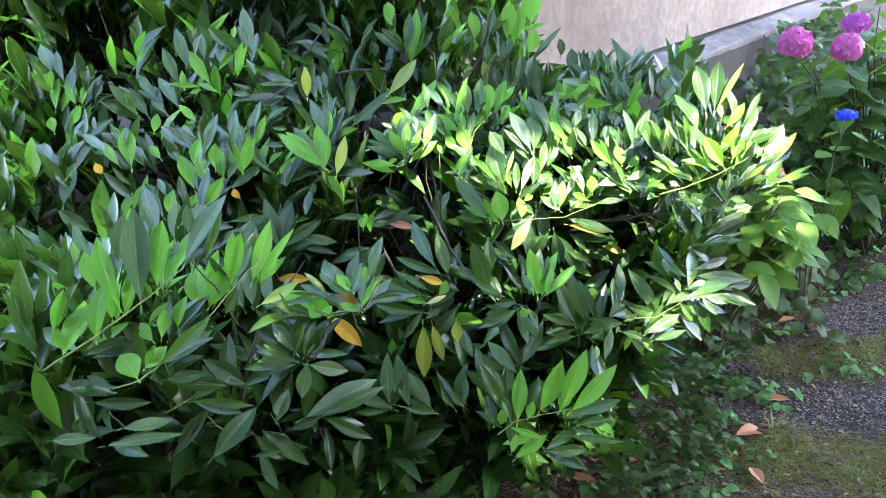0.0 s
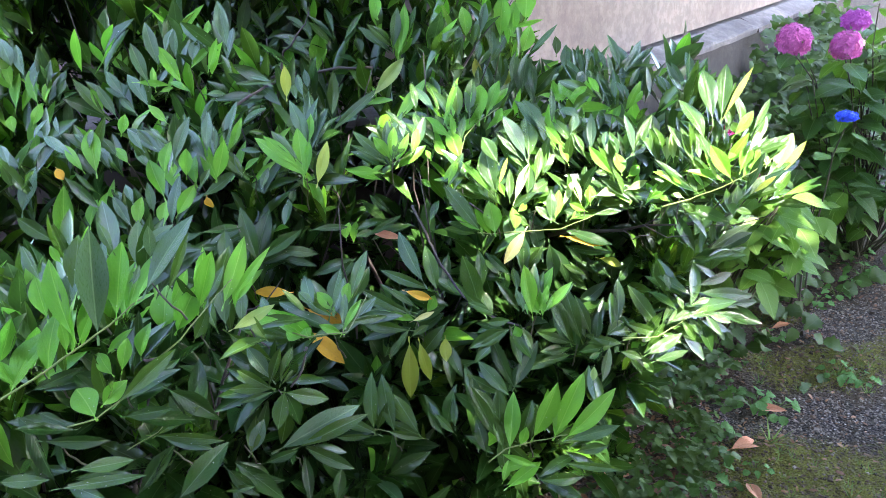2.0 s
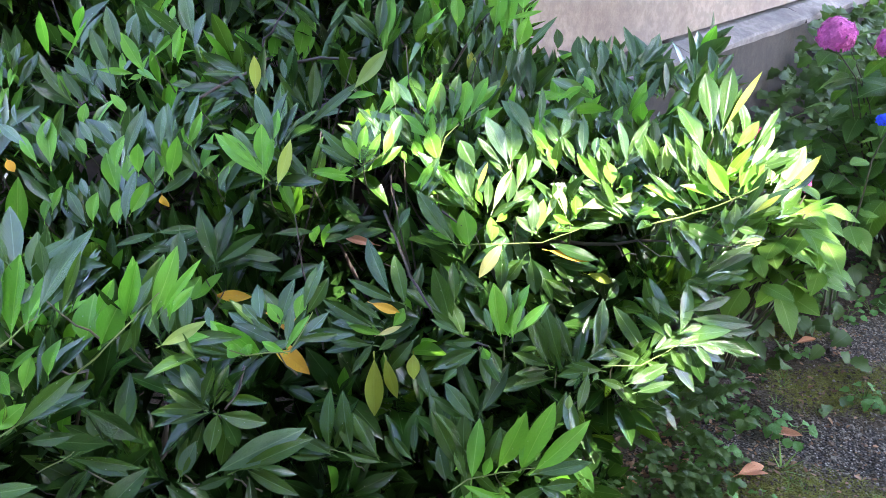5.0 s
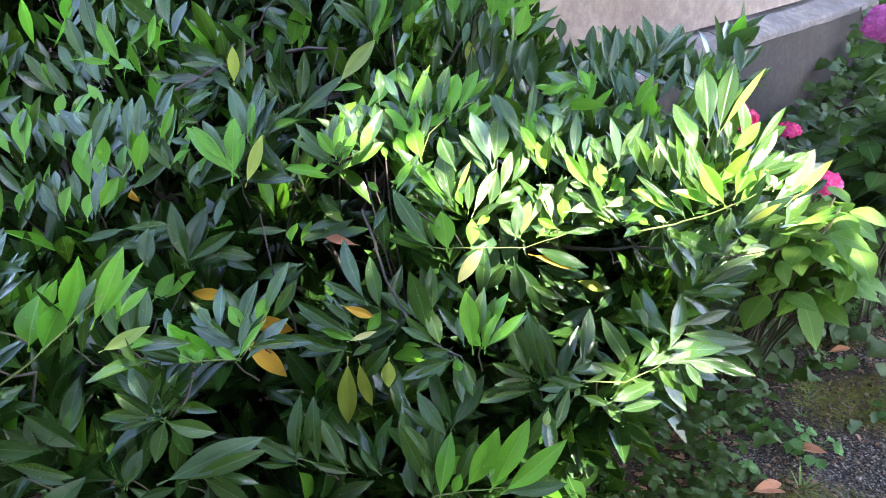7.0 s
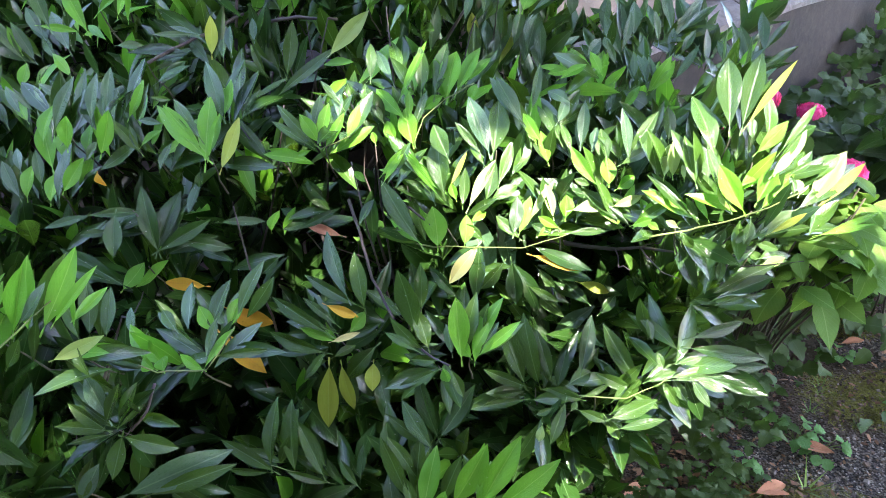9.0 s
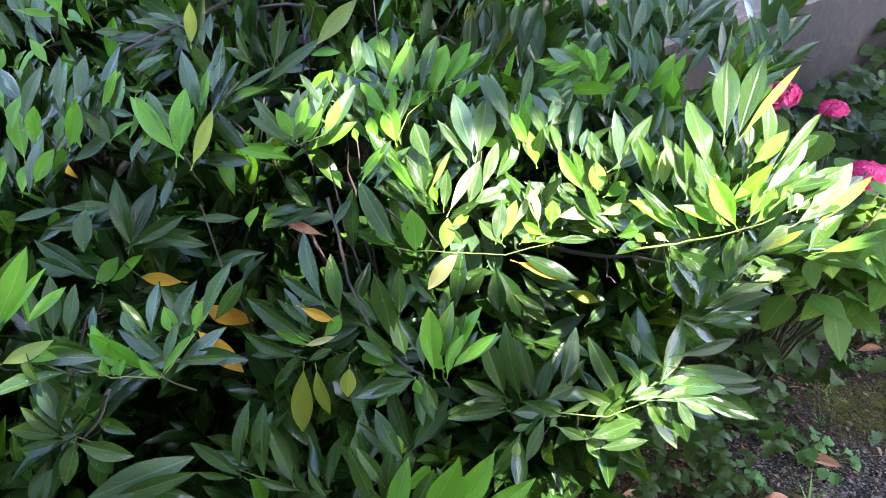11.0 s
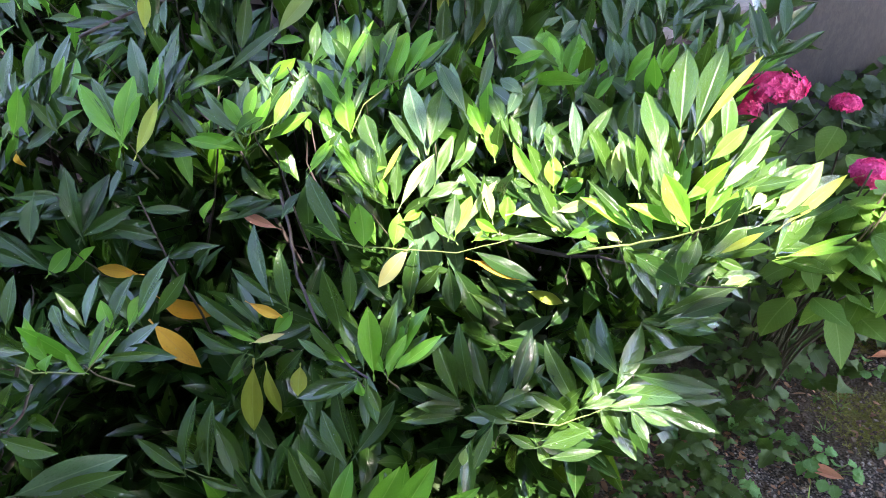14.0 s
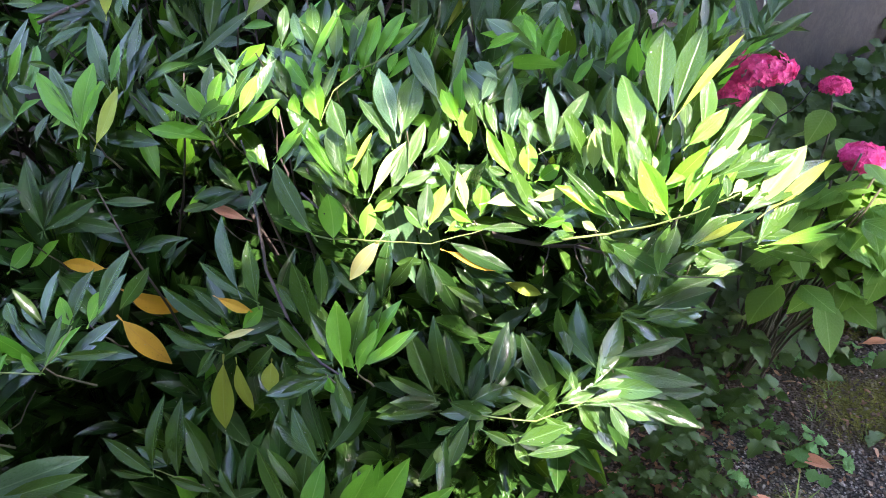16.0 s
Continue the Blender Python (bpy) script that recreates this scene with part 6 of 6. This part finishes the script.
EDGE = [(-0.2, 1.42), (0.3, 1.5), (0.5, 1.66), (0.64, 1.92), (0.74, 2.2), (0.90, 2.56), (1.45, 3.2), (2.2, 3.5)]


def trefoil(mass, p, size):
    turn = rng.uniform(0, 6.28)
    for k in range(3):
        a = turn + k * 2.09 + rng.uniform(-0.2, 0.2)
        d = Vector((math.cos(a), math.sin(a), rng.uniform(-0.25, 0.15)))
        mass.leaf(frame_of(p, p + d * size, (rng.uniform(-0.3, 0.3), rng.uniform(-0.5, 0.1), 1), rng.uniform(0.55, 0.8)))


def ground_cover():
    mass = Mass(HEART)
    for i in range(400):
        k = rng.randrange(len(EDGE) - 1)
        s = rng.random()
        x, y = (EDGE[k][j] + (EDGE[k + 1][j] - EDGE[k][j]) * s for j in (0, 1))
        off = rng.gauss(0.0, 0.07)
        x, y = x + off * 0.8, y - off * 0.6 + rng.gauss(0, 0.05)
        tall = 0.015 + 0.17 * max(0, min(1, (0.14 - off) / 0.22)) * (1 if k < 4 else 0.5)
        trefoil(mass, Vector((x, y, height(x, y) + rng.uniform(0.015, 1) * tall + 0.01)), rng.uniform(0.014, 0.032))
    # the cover climbs into the shrub's open flank
    for i in range(150):
        s = rng.random() ** 0.8
        x, y = 0.12 + 0.62 * s + rng.gauss(0, 0.03), 1.66 + 0.28 * s * s + abs(rng.gauss(0, 0.07))
        trefoil(mass, Vector((x, y, 0.03 + 0.42 * rng.random() ** 1.6)), rng.uniform(0.022, 0.04))
    for i in range(34):
        w, d = rng.uniform(0, 6.28), abs(rng.gauss(0, 0.16))
        x, y = 0.80 + d * math.cos(w) * 0.55, 2.38 + d * math.sin(w)
        trefoil(mass, Vector((x, y, 0.03 + rng.random() * max(0.05, 0.42 - 1.2 * d))), rng.uniform(0.03, 0.055))
    plant = tagged(new("ground_cover"), "low creeping three-lobed leaves along the shrub's edge", "ground cover", kind="stuff")
    under(mass.build("foliage", [MASS["i"]], None, "small dull green leaves"), plant)
    ivy = tagged(new("ivy"), "dark green ivy at the foot of the wall", "ivy", kind="stuff")
    mass = Mass(HEART)
    for i in range(3600):
        s = rng.uniform(0.3, 3.6)
        off = abs(rng.gauss(0, 0.3)) + 0.12
        x, y = 0.16 + s * 0.653 + off * 0.757, 2.74 + s * 0.757 - off * 0.653
        z = rng.uniform(0.02, max(0.06, 0.62 + 0.34 * min(1, max(0, (s - 1.8) / 0.4)) - off * 0.6))
        d = Vector((rng.uniform(-1, 1), rng.uniform(-1, 0.3), rng.uniform(-0.6, 0.4))).normalized()
        p = Vector((x, y, z))
        mass.leaf(frame_of(p, p + d * rng.uniform(0.045, 0.085), (0.2, -0.6, 0.8), rng.uniform(0.7, 0.95)))
    under(mass.build("foliage", [MASS["i"]], None, "dark ivy leaves"), ivy)


ground_cover()
LEAF_J = leaf_meshes(HEART, "j")


def weed(x, y, size, leaves, seed):
    r = random.Random(seed)
    w = tagged(new("weed"), "small green weed with rounded leaves on mossy gravel", "weed", "weeds in the gravel")
    z = height(x, y) + 0.01
    w.location = (x, y, z)
    bpy.context.view_layer.update()
    for i in range(leaves):
        a = i * 2.4 + r.uniform(-0.3, 0.3)
        d = Vector((math.cos(a), math.sin(a), 0))
        top = Vector((x, y, z)) + d * size * r.uniform(0.3, 1.0) + Vector((0, 0, size * r.uniform(0.25, 0.8)))
        v, f = tube(bent((x, y, z - 0.004), top, 3, size * 0.1, i), [0.0012] * 4, 4)
        under(mesh_object("stalk", v, f, SHOOT), w)
        leaf = new("leaf", r.choice(LEAF_J))
        under(leaf, w)
        leaf.matrix_basis = frame_of(top, top + (d + Vector((0, 0, r.uniform(-0.3, 0.1)))).normalized() * size * r.uniform(0.5, 0.8), (0, -0.3, 1), 0.85)


for i, (x, y, size, n) in enumerate(((0.95, 2.24, 0.055, 10), (1.0, 2.2, 0.05, 9), (1.27, 2.36, 0.045, 9), (1.32, 2.32, 0.04, 8), (1.53, 2.92, 0.05, 9), (1.42, 2.86, 0.042, 8), (1.32, 2.98, 0.055, 9),
                                     (1.42, 3.03, 0.05, 9), (1.72, 3.1, 0.06, 10), (1.64, 3.02, 0.045, 8), (1.51, 3.28, 0.055, 9), (1.69, 3.3, 0.05, 9), (1.79, 3.3, 0.05, 8), (1.14, 2.6, 0.045, 7), (0.76, 2.09, 0.06, 10),
                                     (0.81, 2.36, 0.05, 8), (0.95, 2.58, 0.05, 8), (0.70, 1.92, 0.055, 9), (0.66, 1.78, 0.05, 8), (0.84, 1.93, 0.03, 7))):
    weed(x, y, size, n, i)


def fallen_leaf(x, y, turn, long, tone, label, seed):
    r = random.Random(seed)
    ob = new("fallen_leaf", r.choice(FINE_MESH[tone]))
    z = height(x, y) + 0.024
    d = Vector((math.cos(turn), math.sin(turn), 0.06))
    ob.matrix_basis = frame_of(Vector((x, y, z)) - d * long / 2, Vector((x, y, z)) + d * long / 2, (0.1, -0.15, 1), r.uniform(0.34, 0.42))
    tagged(ob, label, "leaf", "fallen leaves on the ground")


for i, (x, y, turn, long, tone) in enumerate(((0.86, 2.035, 0.35, 0.115, "b"), (0.805, 1.84, 1.6, 0.09, "b"), (0.33, 1.86, -0.5, 0.10, "b"), (0.45, 1.92, 0.3, 0.11, "b"), (0.52, 1.99, 0.9, 0.1, "b"),
                                              (0.98, 2.19, -0.35, 0.1, "b"), (1.21, 2.67, 0.2, 0.07, "b"), (0.36, 1.7, 1.2, 0.08, "b"))):
    fallen_leaf(x, y, turn, long, tone, "dry pinkish-brown leaf lying on the moss", i)


def scatter(name, label, count, shape, material, size, box, keep, lift):
    """Small things that nobody could count, laid over the ground in one mesh."""
    sv, sf = shape
    vs, fs, n = [], [], 0
    while n < count:
        x, y = rng.uniform(box[0], box[1]), rng.uniform(box[2], box[3])
        if not keep(x, y):
            continue
        q = np.array(Euler((rng.uniform(-0.4, 0.4), rng.uniform(-0.4, 0.4), rng.uniform(0, 6.28))).to_matrix()) * size * rng.lognormvariate(0, 0.35)
        vs.append(sv @ q.T * np.array((1, 1, rng.uniform(0.7, 1.1))) + np.array((x, y, height(x, y) + 0.01 + lift)))
        fs += [tuple(i + n * len(sv) for i in f) for f in sf]
        n += 1
    ob = mesh_object(name, np.vstack(vs), fs, material, smooth=False)
    return tagged(ob, label, name.replace("_", " "), kind="stuff")


STONE = (np.array([(-1, -0.7, -0.5), (0.9, -0.8, -0.5), (1, 0.8, -0.4), (-0.8, 0.9, -0.5), (-0.6, -0.4, 0.5), (0.6, -0.5, 0.6), (0.5, 0.6, 0.45), (-0.6, 0.5, 0.55)]),
         [(3, 2, 1, 0), (4, 5, 6, 7), (0, 1, 5, 4), (1, 2, 6, 5), (2, 3, 7, 6), (3, 0, 4, 7)])
TUFT = (np.array([(math.cos(a) * r0, math.sin(a) * r0, z) for k in range(7) for a, r0, z in
                  ((k * 0.9, 0.12, 0), (k * 0.9 + 0.9, 0.12, 0), (k * 0.9 + 0.4, 0.75 + 0.2 * (k % 3), 0.7 + 0.2 * (k % 2)))]), [(3 * k, 3 * k + 1, 3 * k + 2) for k in range(7)])


def open_ground(x, y):
    return x > 0.60 + 0.42 * (y - 1.75) + abs(rng.gauss(0, 0.1))


def inside(places, x, y):
    near = min(math.hypot((x - a) / rx, (y - b) / ry) for a, b, rx, ry in places)
    return near + 0.8 * noise.noise(Vector((x * 8, y * 8, 2))) + rng.gauss(0, 0.16) < 1.0


def gravelly(x, y):
    return open_ground(x, y) and inside(GRAVEL_AT, x, y)


def mossy(x, y):
    return open_ground(x, y) and inside(MOSS_AT, x, y)


scatter("gravel", "loose fine grey gravel", 5200, STONE, PEBBLE, 0.0027, (0.6, 2.2, 1.5, 3.3), gravelly, 0.001)
scatter("gravel", "single grey stones trodden into the soil", 1500, STONE, PEBBLE, 0.0033, (0.55, 2.2, 1.5, 3.4), open_ground, 0.001)
scatter("soil_clods", "crumbs of dark brown soil", 9000, STONE, CLOD, 0.0042, (0.3, 2.2, 1.5, 3.4), lambda x, y: x > 0.35 + 0.42 * (y - 1.75), 0.0)
scatter("moss", "yellow-green moss tufts", 12000, TUFT, MOSS, 0.0066, (0.6, 2.0, 1.6, 3.1), mossy, 0.0)
FLAKE = (np.array([(-1, -0.3, 0), (0, -0.45, 0.12), (1, 0, 0.02), (0.1, 0.45, 0.1), (-0.9, 0.3, 0.05)]), [(0, 1, 2, 3, 4)])
scatter("leaf_litter", "crumbled brown leaf litter and bark bits", 2000, FLAKE, LITTER, 0.0065, (0.3, 2.2, 1.5, 3.3), lambda x, y: x > 0.35 + 0.42 * (y - 1.75), 0.005)
scatter("leaf_litter", "brown leaf litter under the shrub's skirt", 2600, FLAKE, LITTER, 0.007, (-0.1, 0.95, 1.35, 2.3), lambda x, y: x < 0.62 + 0.42 * (y - 1.75), 0.006)
scatter("grass", "short thin grass sprouting in the moss", 120, TUFT, GRASS, 0.026, (0.7, 2.3, 1.6, 3.3), mossy, 0.0)


# ---- unseen tree, added so that its crown throws the dappled shade ----
# Crown gaps shaped to drop sun patches: centre and half-widths, a metre up.
GAPS = ((0.57, 1.635, 0.21, 0.055), (0.45, 1.70, 0.06, 0.035), (0.26, 1.615, 0.10, 0.02), (0.66, 1.315, 0.12, 0.03), (0.30, 1.465, 0.012, 0.006), (-0.12, 2.02, 0.012, 0.012), (1.22, 2.08, 0.006, 0.006), (0.01, 1.045, 0.004, 0.004))


# Crown spots thinned to let weaker sun through, with the share of leaves kept.
THIN = ((0.02, 1.76, 0.32, 0.16, 0.14), (-0.28, 1.25, 0.15, 0.13, 0.3), (0.28, 1.36, 0.06, 0.06, 0.4), (0.66, 1.33, 0.18, 0.10, 0.35), (0.50, 1.17, 0.20, 0.12, 0.35), (-0.26, 1.02, 0.18, 0.10, 0.45), (0.64, 1.52, 0.2, 0.08, 0.7), (1.19, 2.06, 0.24, 0.20, 0.16), (2.05, 1.62, 0.36, 0.34, 0.4), (-0.46, 1.07, 0.16, 0.11, 0.14))


def open_sky(x, y, grow):
    """Whether the sun finds a gap in the crown on its way to (x, y), a metre above the ground."""
    return any(((x - a) / (rx + grow * 0.5)) ** 2 + ((y - b) / (ry + grow * 0.5)) ** 2 < 1 for a, b, rx, ry in GAPS)


def thinned(q, r):
    """Whether a leaf that would shade q is missing where the crown is thin."""
    return any(((q.x - a) / rx) ** 2 + ((q.y - b) / ry) ** 2 < 1 and r.random() > keep for a, b, rx, ry, keep in THIN)


def shade_tree():
    tree = tagged(new("tree"), "unseen broad-leaved tree, added with its open crown to shade the garden", "tree")
    tree.location = (4.2, 1.4, 0)
    bpy.context.view_layer.update()
    v, f = tube(bent((4.2, 1.4, 0), (3.4, 1.2, 3.6), 6, 0, 1), np.linspace(0.14, 0.08, 7), 10)
    under(mesh_object("trunk", v, f, BARK), tree)
    r = random.Random(8)
    for i in range(9):
        a = i * 0.7
        v, f = tube(bent((3.5, 1.25, 3.2 + 0.1 * i), (3.5 + 1.2 * math.cos(a), 1.0 + 1.6 * math.sin(a), 4.2 + 0.12 * i), 5, 0.15, i), np.linspace(0.05, 0.012, 6), 7)
        under(mesh_object("limb", v, f, BARK), tree)
    mass = Mass([blade(3, 2, 0.1, -0.2, 0.42, 0.9, 0.05, 0, 60), blade(3, 2, 0.2, -0.4, 0.45, 0.9, 0.05, 0, 61)])
    reach = SUN / SUN.z
    for i in range(4700):
        x, y, z = r.uniform(0.2, 5.9), r.uniform(-2.8, 4.7), r.uniform(3.6, 4.8)
        foot = Vector((x, y, z)) - reach * (z - 1.0)
        if open_sky(foot.x, foot.y, 0.2):
            continue
        for k in range(10):
            p = Vector((x, y, z)) + Vector((r.gauss(0, 0.12), r.gauss(0, 0.12), r.gauss(0, 0.07)))
            q = p - reach * (p.z - 1.0)
            if open_sky(q.x, q.y, 0.13) or thinned(q, r):
                continue
            d = Vector((r.uniform(-1, 1), r.uniform(-1, 1), r.uniform(-0.7, 0.3))).normalized()
            tip = p + d * 0.13
            tip = tip - reach * (tip.z - 1.0)
            if open_sky(tip.x, tip.y, 0.05):
                continue
            mass.leaf(frame_of(p, p + d * r.uniform(0.11, 0.17), (r.uniform(-0.5, 0.5), r.uniform(-0.5, 0.5), 1), 0.75))
    # extra leaves laid along the sun's way close the crown over the gravel
    for i in range(19):
        for j in range(20):
            for k in range(3):
                foot = Vector((1.15 + 0.085 * i, 0.95 + 0.085 * j, 1.0)) + Vector((r.gauss(0, 0.02), r.gauss(0, 0.02), 0))
                p = foot + reach * r.uniform(2.7, 3.6)
                d = Vector((r.uniform(-1, 1), r.uniform(-1, 1), r.uniform(-0.5, 0.2))).normalized() * 0.14
                if not open_sky(foot.x, foot.y, 0.2) and not thinned(foot, r):
                    mass.leaf(frame_of(p - d * 0.5, p + d * 0.5, (0, 0, 1), 0.8))
    under(mass.build("crown", [MASS["h"]], None, "open crown of broad green leaves"), tree)


shade_tree()
